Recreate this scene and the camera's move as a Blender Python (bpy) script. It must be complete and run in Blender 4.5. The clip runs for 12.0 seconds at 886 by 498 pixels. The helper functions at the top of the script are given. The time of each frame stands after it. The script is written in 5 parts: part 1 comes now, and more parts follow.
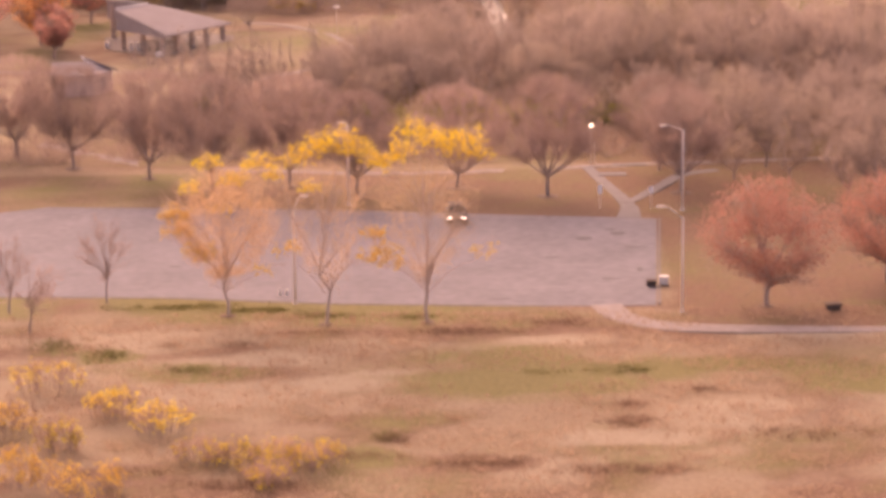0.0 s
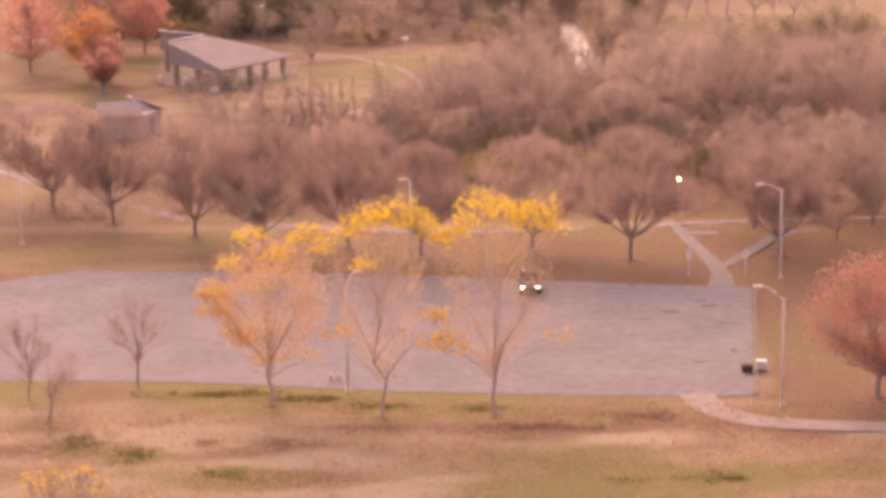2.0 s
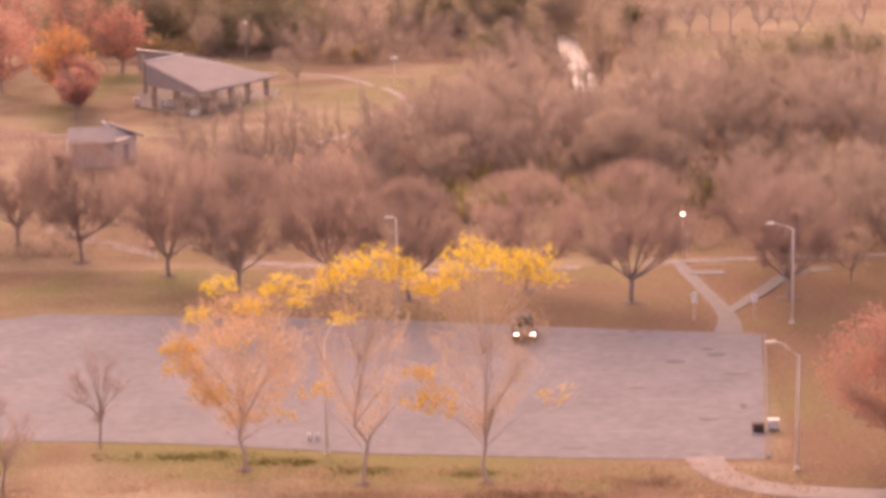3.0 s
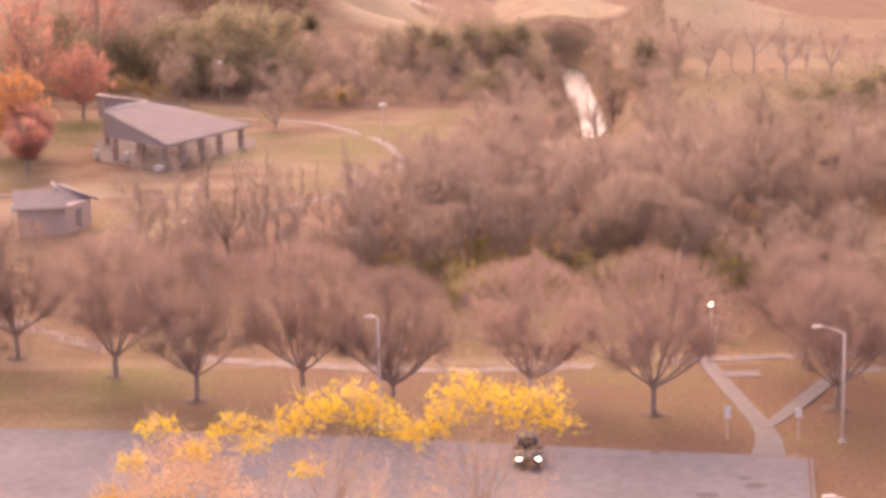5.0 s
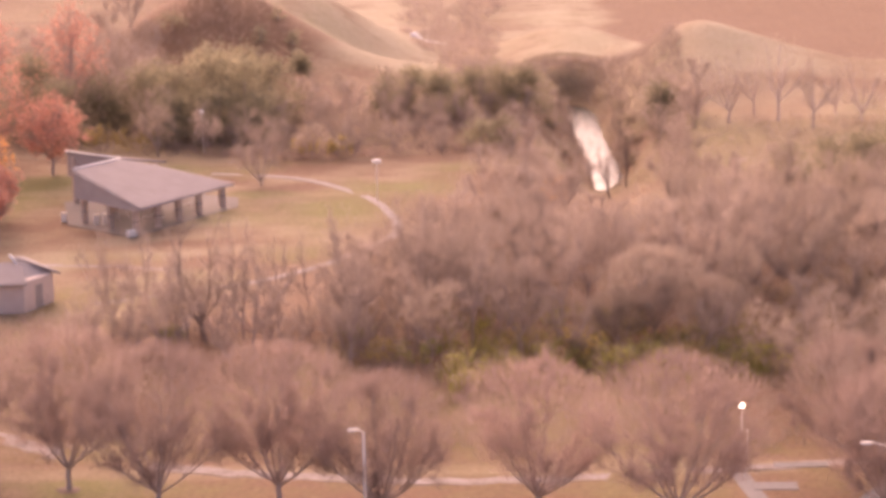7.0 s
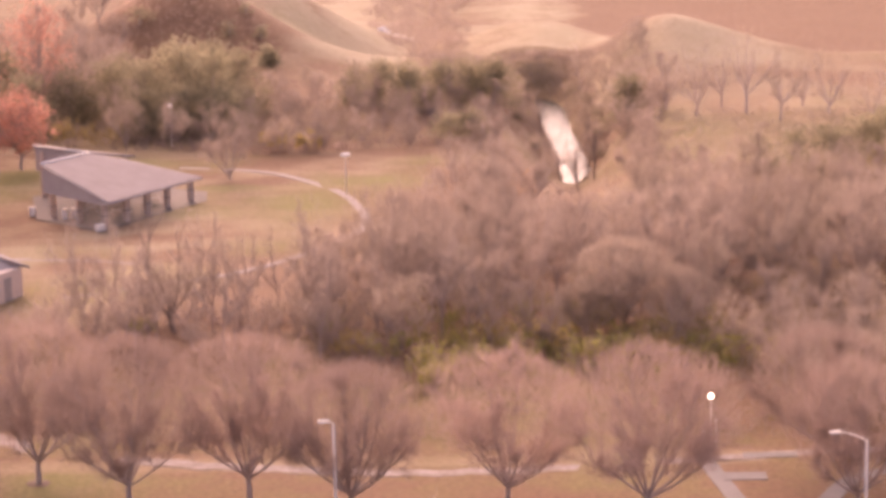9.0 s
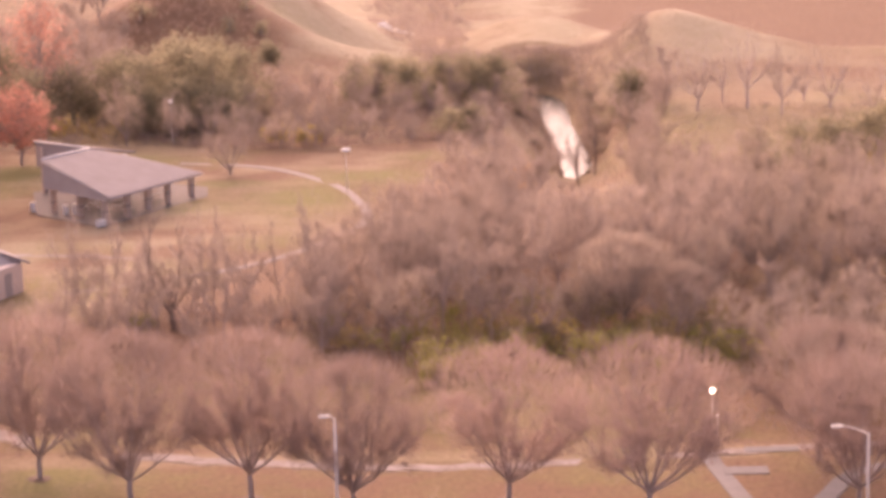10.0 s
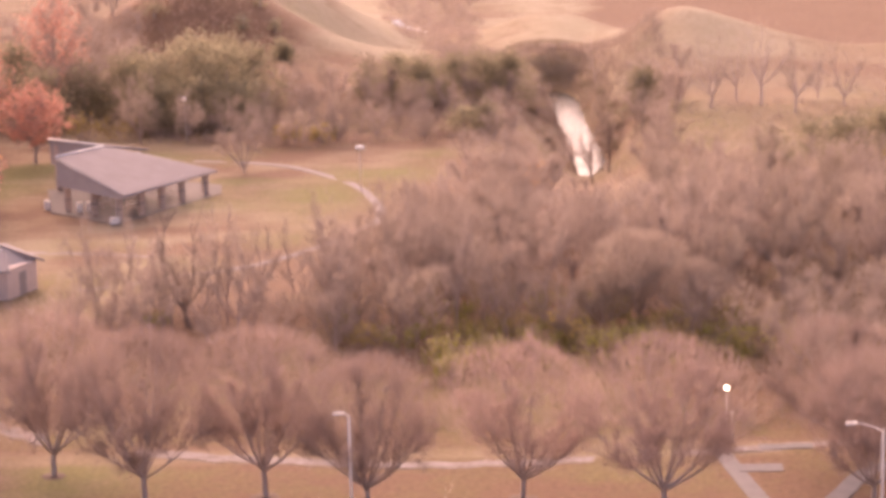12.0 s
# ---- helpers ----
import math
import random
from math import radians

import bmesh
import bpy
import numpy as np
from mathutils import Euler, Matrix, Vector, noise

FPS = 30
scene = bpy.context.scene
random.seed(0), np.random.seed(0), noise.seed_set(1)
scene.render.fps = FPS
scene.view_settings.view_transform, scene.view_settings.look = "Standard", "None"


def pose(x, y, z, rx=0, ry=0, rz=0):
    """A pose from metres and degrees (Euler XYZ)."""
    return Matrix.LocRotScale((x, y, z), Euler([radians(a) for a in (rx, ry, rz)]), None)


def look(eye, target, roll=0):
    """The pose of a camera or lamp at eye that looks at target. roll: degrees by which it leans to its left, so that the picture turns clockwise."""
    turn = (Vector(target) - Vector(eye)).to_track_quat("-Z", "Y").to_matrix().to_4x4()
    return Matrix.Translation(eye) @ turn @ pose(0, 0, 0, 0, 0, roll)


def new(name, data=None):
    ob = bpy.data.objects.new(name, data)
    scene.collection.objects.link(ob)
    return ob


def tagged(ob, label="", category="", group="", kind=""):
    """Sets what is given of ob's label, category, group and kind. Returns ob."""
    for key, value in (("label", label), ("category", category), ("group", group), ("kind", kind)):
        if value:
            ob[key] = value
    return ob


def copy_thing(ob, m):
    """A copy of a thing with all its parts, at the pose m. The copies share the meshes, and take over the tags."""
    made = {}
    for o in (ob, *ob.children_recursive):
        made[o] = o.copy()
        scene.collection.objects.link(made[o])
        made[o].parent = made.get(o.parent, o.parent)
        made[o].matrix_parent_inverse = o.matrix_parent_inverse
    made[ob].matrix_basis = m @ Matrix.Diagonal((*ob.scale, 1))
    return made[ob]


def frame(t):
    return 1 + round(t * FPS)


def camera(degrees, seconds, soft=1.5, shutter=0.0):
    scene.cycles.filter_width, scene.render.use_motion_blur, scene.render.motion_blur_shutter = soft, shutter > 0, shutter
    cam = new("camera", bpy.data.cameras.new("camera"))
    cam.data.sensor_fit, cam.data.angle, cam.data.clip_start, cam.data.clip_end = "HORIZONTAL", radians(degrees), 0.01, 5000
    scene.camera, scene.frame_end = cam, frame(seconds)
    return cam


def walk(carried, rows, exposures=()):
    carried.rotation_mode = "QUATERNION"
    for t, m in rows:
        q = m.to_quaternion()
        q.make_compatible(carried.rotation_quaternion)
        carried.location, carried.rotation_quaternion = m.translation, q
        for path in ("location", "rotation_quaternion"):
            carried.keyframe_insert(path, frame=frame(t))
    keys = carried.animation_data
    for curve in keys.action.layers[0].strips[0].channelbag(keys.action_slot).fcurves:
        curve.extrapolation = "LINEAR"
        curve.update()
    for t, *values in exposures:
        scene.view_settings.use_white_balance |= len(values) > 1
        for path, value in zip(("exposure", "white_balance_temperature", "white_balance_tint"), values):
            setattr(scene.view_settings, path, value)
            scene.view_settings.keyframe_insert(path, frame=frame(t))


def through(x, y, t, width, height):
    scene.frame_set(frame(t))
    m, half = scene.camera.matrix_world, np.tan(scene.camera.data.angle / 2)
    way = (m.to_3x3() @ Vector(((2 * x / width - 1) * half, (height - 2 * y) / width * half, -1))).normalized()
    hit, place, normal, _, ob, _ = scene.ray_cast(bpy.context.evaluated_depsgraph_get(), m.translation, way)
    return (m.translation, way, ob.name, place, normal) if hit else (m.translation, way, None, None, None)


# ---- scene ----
cam = camera(19.0, 12.0, soft=3.95)
PATH = [
    (0, (1.32, -144.44, 57.08), (1.32, 1.09, 20.75), -0.81),
    (0.5, (1.45, -141.5, 56.97), (1.43, 4.01, 20.55), -0.85),
    (1, (1.62, -135.94, 57.28), (1.75, 9.59, 20.94), -0.90),
    (1.5, (1.94, -128.15, 57.31), (2.16, 17.41, 21.08), -0.95),
    (1.6, (2.01, -126.58, 57.27), (2.23, 18.98, 21.05), -0.97),
    (1.7, (2.08, -125.02, 57.24), (1.22, 20.54, 21.02), -0.99),
    (1.8, (2.15, -123.45, 57.2), (-0.82, 22.08, 20.99), -1.01),
    (1.9, (2.22, -121.89, 57.16), (-2.1, 23.62, 20.96), -1.03),
    (2, (2.29, -120.32, 57.12), (-2.39, 25.17, 20.93), -1.05),
    (2.5, (2.48, -112.88, 57.08), (-2.13, 32.59, 20.77), -1.07),
    (3, (2.55, -105.31, 56.95), (-1.94, 40.18, 20.74), -1.04),
    (5, (2.52, -73.4, 56.5), (-2.09, 72.08, 20.23), -1.04),
    (5.5, (2.62, -65.74, 56.53), (-2.15, 79.73, 20.27), -1.11),
    (6, (2.64, -58.92, 56.58), (-2.18, 86.57, 20.4), -1.18),
    (6.5, (2.72, -53.12, 56.5), (-2.14, 92.43, 20.57), -1.31),
    (7, (2.76, -49.92, 56.34), (-2.33, 95.7, 20.71), -1.29),
    (7.2, (2.75, -49.75, 56.32), (-2.28, 95.86, 20.66), -1.29),
    (8, (2.73, -50.05, 56.23), (-1.46, 95.57, 20.47), -1.30),
    (9, (2.7, -50.17, 56.12), (-0.6, 95.44, 20.23), -1.32),
    (9.5, (2.73, -50.05, 56.02), (-0.56, 95.53, 20.04), -1.38),
    (10, (2.7, -50.04, 55.97), (-0.66, 95.51, 19.88), -1.42),
    (10.5, (2.72, -49.98, 55.86), (-0.83, 95.56, 19.72), -1.45),
    (11, (2.76, -49.88, 55.94), (-1.0, 95.64, 19.74), -1.53),
    (11.5, (2.7, -49.95, 55.98), (-1.21, 95.54, 19.72), -1.53),
    (12, (2.64, -50.02, 55.91), (-1.47, 95.5, 19.73), -1.51),
]
walk(cam, [(t, look(eye, target, roll)) for t, eye, target, roll in PATH],
     exposures=[(0.0, 1.02, 9050, 51), (3.0, 1.08, 8950, 50), (5.0, 1.26, 8280, 47), (12.0, 1.28, 8050, 46)])

# ---------------------------------------------------------------- light
world = bpy.data.worlds.new("dusk_sky")
scene.world = world
world.use_nodes = True
wn = world.node_tree.nodes
sky = wn.new("ShaderNodeTexSky")
sky.sky_type = "NISHITA"
sky.sun_disc = False
SUN_HEIGHT, SUN_SIDE = 31.0, -17.0  # degrees; clockwise from straight ahead: ahead on the left, veiled
sky.sun_elevation, sky.sun_rotation = radians(SUN_HEIGHT), radians(SUN_SIDE)
sky.air_density, sky.dust_density, sky.ozone_density = 0.7, 3.6, 0.0
wn["Background"].inputs["Strength"].default_value = 0.15
world.node_tree.links.new(sky.outputs["Color"], wn["Background"].inputs["Color"])

sun_data = bpy.data.lights.new("sun", "SUN")
sun_data.energy, sun_data.angle, sun_data.color = 0.75, radians(150), (1.0, 0.88, 0.76)
sun = new("sun", sun_data)
sun.matrix_world = look((math.sin(radians(SUN_SIDE)) * 100, math.cos(radians(SUN_SIDE)) * 100, 100 * math.tan(radians(SUN_HEIGHT))), (0, 0, 0))


# ---------------------------------------------------------------- materials
def material(name, dark, light, rough=0.85, scale=3.0, fine=30.0, metal=0.0, bump=0.3, vary=0.0, emit=0.0, gloss=0.5):
    m = bpy.data.materials.new(name)
    m.use_nodes = True
    nt = m.node_tree
    b = nt.nodes["Principled BSDF"]
    co = nt.nodes.new("ShaderNodeTexCoord")
    na, nb = nt.nodes.new("ShaderNodeTexNoise"), nt.nodes.new("ShaderNodeTexNoise")
    na.inputs["Scale"].default_value, nb.inputs["Scale"].default_value = scale, fine
    na.inputs["Detail"].default_value = 4
    mix = nt.nodes.new("ShaderNodeMath")
    mix.operation = "MULTIPLY_ADD"
    mix.inputs[1].default_value = 0.5
    ramp = nt.nodes.new("ShaderNodeValToRGB")
    ramp.color_ramp.elements[0].position, ramp.color_ramp.elements[1].position = 0.3, 0.75
    ramp.color_ramp.elements[0].color, ramp.color_ramp.elements[1].color = (*dark, 1), (*light, 1)
    half = nt.nodes.new("ShaderNodeMath")
    half.operation = "MULTIPLY"
    half.inputs[1].default_value = 0.5
    L = nt.links.new
    for n in (na, nb):
        L(co.outputs["Object"], n.inputs["Vector"])
    L(na.outputs["Fac"], mix.inputs[0])
    L(nb.outputs["Fac"], half.inputs[0])
    L(half.outputs[0], mix.inputs[2])
    L(mix.outputs[0], ramp.inputs["Fac"])
    out = ramp.outputs["Color"]
    if vary:
        info = nt.nodes.new("ShaderNodeObjectInfo")
        mr = nt.nodes.new("ShaderNodeMapRange")
        mr.inputs["To Min"].default_value, mr.inputs["To Max"].default_value = 1 - vary, 1 + vary
        hs = nt.nodes.new("ShaderNodeHueSaturation")
        L(info.outputs["Random"], mr.inputs["Value"])
        L(mr.outputs["Result"], hs.inputs["Value"])
        L(out, hs.inputs["Color"])
        out = hs.outputs["Color"]
    L(out, b.inputs["Base Color"])
    b.inputs["Roughness"].default_value, b.inputs["Metallic"].default_value = rough, metal
    b.inputs["Specular IOR Level"].default_value = gloss
    if bump:
        bp = nt.nodes.new("ShaderNodeBump")
        bp.inputs["Strength"].default_value, bp.inputs["Distance"].default_value = bump, 0.02
        L(nb.outputs["Fac"], bp.inputs["Height"])
        L(bp.outputs["Normal"], b.inputs["Normal"])
    if emit:
        b.inputs["Emission Color"].default_value = (*light, 1)
        b.inputs["Emission Strength"].default_value = emit
    return m


def leafy(name, dark, light, through=0.35):
    """Leaf or twig material, tinted island by island."""
    m = bpy.data.materials.new(name)
    m.use_nodes = True
    nt = m.node_tree
    b = nt.nodes["Principled BSDF"]
    geo = nt.nodes.new("ShaderNodeNewGeometry")
    co = nt.nodes.new("ShaderNodeTexCoord")
    no = nt.nodes.new("ShaderNodeTexNoise")
    no.inputs["Scale"].default_value = 0.6
    mx = nt.nodes.new("ShaderNodeMath")
    mx.operation = "MULTIPLY_ADD"
    mx.inputs[1].default_value = 0.5
    ramp = nt.nodes.new("ShaderNodeValToRGB")
    ramp.color_ramp.elements[0].position, ramp.color_ramp.elements[1].position = 0.25, 0.8
    ramp.color_ramp.elements[0].color, ramp.color_ramp.elements[1].color = (*dark, 1), (*light, 1)
    info = nt.nodes.new("ShaderNodeObjectInfo")
    mr = nt.nodes.new("ShaderNodeMapRange")
    mr.inputs["To Min"].default_value, mr.inputs["To Max"].default_value = 0.8, 1.25
    hs = nt.nodes.new("ShaderNodeHueSaturation")
    L = nt.links.new
    L(co.outputs["Object"], no.inputs["Vector"])
    L(geo.outputs["Random Per Island"], mx.inputs[0])
    hf = nt.nodes.new("ShaderNodeMath")
    hf.operation = "MULTIPLY"
    hf.inputs[1].default_value = 0.55
    L(no.outputs["Fac"], hf.inputs[0])
    L(hf.outputs[0], mx.inputs[2])
    L(mx.outputs[0], ramp.inputs["Fac"])
    L(info.outputs["Random"], mr.inputs["Value"])
    L(mr.outputs["Result"], hs.inputs["Value"])
    L(ramp.outputs["Color"], hs.inputs["Color"])
    L(hs.outputs["Color"], b.inputs["Base Color"])
    b.inputs["Roughness"].default_value = 0.8
    if through:
        tr = nt.nodes.new("ShaderNodeBsdfTranslucent")
        ms = nt.nodes.new("ShaderNodeMixShader")
        ms.inputs[0].default_value = through
        L(hs.outputs["Color"], tr.inputs["Color"])
        L(b.outputs[0], ms.inputs[1])
        L(tr.outputs[0], ms.inputs[2])
        L(ms.outputs[0], nt.nodes["Material Output"].inputs["Surface"])
    return m


def ground_material():
    """Grass, litter and soil: the colour attribute says how green (r), how littered (g) and how bright and dry (b) the turf is."""
    m = bpy.data.materials.new("turf")
    m.use_nodes = True
    nt = m.node_tree
    L = nt.links.new
    b = nt.nodes["Principled BSDF"]
    b.inputs["Roughness"].default_value = 0.95
    at = nt.nodes.new("ShaderNodeVertexColor")
    at.layer_name = "turf_kind"
    sp = nt.nodes.new("ShaderNodeSeparateColor")
    L(at.outputs["Color"], sp.inputs["Color"])
    co = nt.nodes.new("ShaderNodeTexCoord")

    def tex(scale, detail=5):
        n = nt.nodes.new("ShaderNodeTexNoise")
        n.inputs["Scale"].default_value, n.inputs["Detail"].default_value = scale, detail
        n.inputs["Roughness"].default_value = 0.65
        L(co.outputs["Object"], n.inputs["Vector"])
        return n.outputs["Fac"]

    def ramp(fac, *stops):
        r = nt.nodes.new("ShaderNodeValToRGB")
        e = r.color_ramp.elements
        while len(e) < len(stops):
            e.new(0.5)
        for k, (p, c) in zip(e, stops):
            k.position, k.color = p, (*c, 1)
        L(fac, r.inputs["Fac"])
        return r.outputs["Color"]

    def blend(fac, a, c):
        x = nt.nodes.new("ShaderNodeMix")
        x.data_type = "RGBA"
        L(fac, x.inputs["Factor"])
        L(a, x.inputs["A"])
        L(c, x.inputs["B"])
        return x.outputs["Result"]

    def edge(weight, fac, lo=0.1, hi=0.85):
        """The weight with a ragged edge."""
        s = nt.nodes.new("ShaderNodeMath")
        s.operation = "ADD"
        L(weight, s.inputs[0])
        L(fac, s.inputs[1])
        r = nt.nodes.new("ShaderNodeMapRange")
        r.inputs["From Min"].default_value, r.inputs["From Max"].default_value = lo + 0.5, hi + 0.5
        L(s.outputs[0], r.inputs["Value"])
        return r.outputs["Result"]

    mid, fine = tex(0.5, 9), tex(2.6, 8)
    dry = ramp(fine, (0.25, (0.18, 0.117, 0.0648)), (0.5, (0.279, 0.194, 0.11)), (0.8, (0.369, 0.275, 0.171)))
    pale = ramp(fine, (0.25, (0.261, 0.194, 0.117)), (0.55, (0.36, 0.279, 0.18)), (0.8, (0.432, 0.351, 0.239)))
    green = ramp(fine, (0.25, (0.128, 0.105, 0.03)), (0.55, (0.2, 0.166, 0.052)), (0.85, (0.28, 0.228, 0.088)))
    litter = ramp(fine, (0.2, (0.1, 0.055, 0.031)), (0.5, (0.196, 0.105, 0.056)), (0.85, (0.275, 0.162, 0.09)))
    c = blend(edge(sp.outputs["Blue"], mid), dry, pale)
    c = blend(edge(sp.outputs["Green"], mid), c, litter)
    c = blend(edge(sp.outputs["Red"], mid), c, green)
    L(c, b.inputs["Base Color"])
    bp = nt.nodes.new("ShaderNodeBump")
    bp.inputs["Strength"].default_value, bp.inputs["Distance"].default_value = 0.6, 0.15
    L(fine, bp.inputs["Height"])
    L(bp.outputs["Normal"], b.inputs["Normal"])
    return m


TURF = ground_material()
ASPHALT = material("asphalt", (0.168, 0.155, 0.16), (0.268, 0.248, 0.254), 0.95, 0.16, 1.1, bump=0.15)
CONCRETE = material("concrete", (0.165, 0.145, 0.135), (0.25, 0.222, 0.21), 0.85, 0.8, 12)
GRAVEL_PATH = material("path_surface", (0.23, 0.185, 0.16), (0.39, 0.33, 0.295), 0.9, 0.8, 4)
WORN_GRAVEL = material("worn_gravel", (0.16, 0.112, 0.084), (0.45, 0.38, 0.345), 0.95, 0.7, 4)
BARK = material("bark", (0.33, 0.255, 0.215), (0.46, 0.365, 0.315), 0.9, 2.0, 14, vary=0.15)
PALE_BARK = material("pale_bark", (0.48, 0.38, 0.32), (0.64, 0.52, 0.445), 0.9, 2.0, 14, vary=0.1)
TWIGS = leafy("twigs", (0.34, 0.264, 0.218), (0.46, 0.364, 0.304), 0.55)
RUST_TWIGS = leafy("rust_twigs", (0.4, 0.27, 0.21), (0.54, 0.385, 0.305), 0.55)
ROW_TWIGS = leafy("row_twigs", (0.318, 0.224, 0.191), (0.436, 0.318, 0.272), 0.55)
TAN_TWIGS = leafy("tan_twigs", (0.395, 0.31, 0.245), (0.525, 0.42, 0.335), 0.55)
YELLOW = leafy("yellow_leaves", (0.74, 0.5, 0.065), (0.95, 0.79, 0.1), 0.45)
ROSE_RED = leafy("rose_red_leaves", (0.54, 0.255, 0.19), (0.7, 0.39, 0.3), 0.55)
AMBER = leafy("amber_leaves", (0.72, 0.44, 0.09), (0.92, 0.65, 0.17), 0.5)
ORANGE = leafy("orange_leaves", (0.6, 0.29, 0.12), (0.8, 0.46, 0.2), 0.5)
RED = leafy("red_leaves", (0.5, 0.245, 0.18), (0.67, 0.39, 0.3), 0.5)
DULL_YELLOW = leafy("dull_yellow_leaves", (0.4, 0.29, 0.1), (0.58, 0.45, 0.18), 0.45)
OLIVE = leafy("olive_leaves", (0.29, 0.27, 0.08), (0.46, 0.405, 0.145), 0.5)
CEDAR = leafy("cedar_needles", (0.265, 0.23, 0.15), (0.375, 0.325, 0.215), 0.6)
GALVANISED = material("galvanised_steel", (0.8, 0.7, 0.6), (0.9, 0.81, 0.71), 0.75, 2, 20, gloss=0.2)
WHITE = material("white_paint", (0.78, 0.72, 0.65), (0.88, 0.82, 0.75), 0.5, 4, 30, bump=0.05)
DARK_BROWN = material("dark_brown_metal", (0.10, 0.072, 0.058), (0.16, 0.118, 0.095), 0.9, 4, 30, gloss=0.2)
BLACK = material("black_plastic", (0.07, 0.056, 0.05), (0.11, 0.09, 0.082), 0.9, 4, 30, gloss=0.2)
LAMP_GLASS = material("lamp_glass", (0.9, 0.85, 0.7), (1.0, 0.95, 0.8), 0.3, 4, 30, bump=0, emit=4.0)
HEADLIGHT = material("lit_headlight", (0.9, 0.9, 0.85), (1.0, 0.97, 0.9), 0.2, 4, 30, bump=0, emit=8.0)


# ---------------------------------------------------------------- mesh helpers
def mesh_of(name, verts, faces, mats, smooth=False):
    me = bpy.data.meshes.new(name)
    me.from_pydata([tuple(v) for v in verts], [], [tuple(f) for f in faces])
    for m in mats if isinstance(mats, (list, tuple)) else [mats]:
        me.materials.append(m)
    if smooth:
        me.polygons.foreach_set("use_smooth", [True] * len(me.polygons))
    me.update()
    return me


def part(name, bm, mat, parent=None, label=""):
    """Links a bmesh as one mesh object under a thing or a part."""
    me = bpy.data.meshes.new(name)
    bm.to_mesh(me)
    bm.free()
    me.materials.append(mat)
    ob = new(name, me)
    if parent:
        ob.parent = parent
    return tagged(ob, label)


def empty(name, x, y, z=0.0, turn=0.0):
    ob = new(name)
    ob.empty_display_size = 0.3
    ob.matrix_basis = pose(x, y, z, 0, 0, turn)
    return ob


def add_box(bm, centre, size, bevel=0.0, rot=None):
    m = Matrix.Translation(centre) @ (rot or Matrix.Identity(4)) @ Matrix.Diagonal((*size, 1))
    r = bmesh.ops.create_cube(bm, size=1, matrix=m)
    if bevel:
        edges = list({e for v in r["verts"] for e in v.link_edges})
        bmesh.ops.bevel(bm, geom=edges, offset=bevel, segments=2, affect="EDGES", profile=0.7)
    return bm


def box(centre, size, bevel=0.0, rot=None):
    return add_box(bmesh.new(), centre, size, bevel, rot)


def add_tube(bm, points, radii, sides=8, cap=True):
    """A tapered tube along points."""
    pts = [Vector(p) for p in points]
    rings = []
    for i, p in enumerate(pts):
        d = (pts[min(i + 1, len(pts) - 1)] - pts[max(i - 1, 0)]).normalized()
        a = d.orthogonal().normalized() if abs(d.z) < 0.95 else d.cross(Vector((0, 1, 0))).normalized()
        b = d.cross(a)
        r = radii[i] if hasattr(radii, "__len__") else radii
        rings.append([bm.verts.new(p + r * (math.cos(k * math.tau / sides) * a + math.sin(k * math.tau / sides) * b)) for k in range(sides)])
    for u, v in zip(rings, rings[1:]):
        for k in range(sides):
            bm.faces.new((u[k], u[(k + 1) % sides], v[(k + 1) % sides], v[k])).smooth = True
    if cap:
        bm.faces.new(rings[0][::-1])
        bm.faces.new(rings[-1])
    return bm


def tube(points, radii, sides=8):
    return add_tube(bmesh.new(), points, radii, sides)


def smoothstep(a, b, x):
    t = np.clip((x - a) / (b - a), 0, 1)
    return t * t * (3 - 2 * t)


def along(points, step=1.0):
    """A smooth line (Catmull-Rom) through 2D points."""
    p = np.array([points[0], *points, points[-1]], float)
    out = []
    for i in range(1, len(p) - 2):
        n = max(2, int(np.linalg.norm(p[i + 1] - p[i]) / step))
        for k in range(n):
            t = k / n
            out.append(0.5 * ((2 * p[i]) + (p[i + 1] - p[i - 1]) * t + (2 * p[i - 1] - 5 * p[i] + 4 * p[i + 1] - p[i + 2]) * t * t
                              + (3 * p[i] - p[i - 1] - 3 * p[i + 1] + p[i + 2]) * t ** 3))
    out.append(p[-1])
    return np.array(out)


# ---------------------------------------------------------------- ground
STREAM = along([(10.6, 240), (11.4, 247), (11.1, 255), (10.6, 262), (10.0, 270), (9.6, 278), (9.3, 285), (7.8, 292)], 2.0)
VALLEY = np.concatenate([along([(11.0, 198), (10.8, 215), (10.6, 228), (10.6, 240)], 2.0), STREAM])


def stream_gap(x, y, line=STREAM):
    d = np.full(np.shape(x), 1e9)
    for sx, sy in line:
        d = np.minimum(d, (x - sx) ** 2 + (y - sy) ** 2)
    return np.sqrt(d)


def bank_line(x):
    """Where the cut bank beyond the stream stands."""
    return 302.5 - 0.12 * (x - 6) + 1.2 * np.sin(x * 0.42)


def rise_of(x, y):
    """The long slope beyond the wood, from 0 to 1: highest behind the stream, falling away to the east."""
    return smoothstep(47, 15, x) * smoothstep(11, 26, x) * smoothstep(246, 287, y) * smoothstep(335, 300, y)


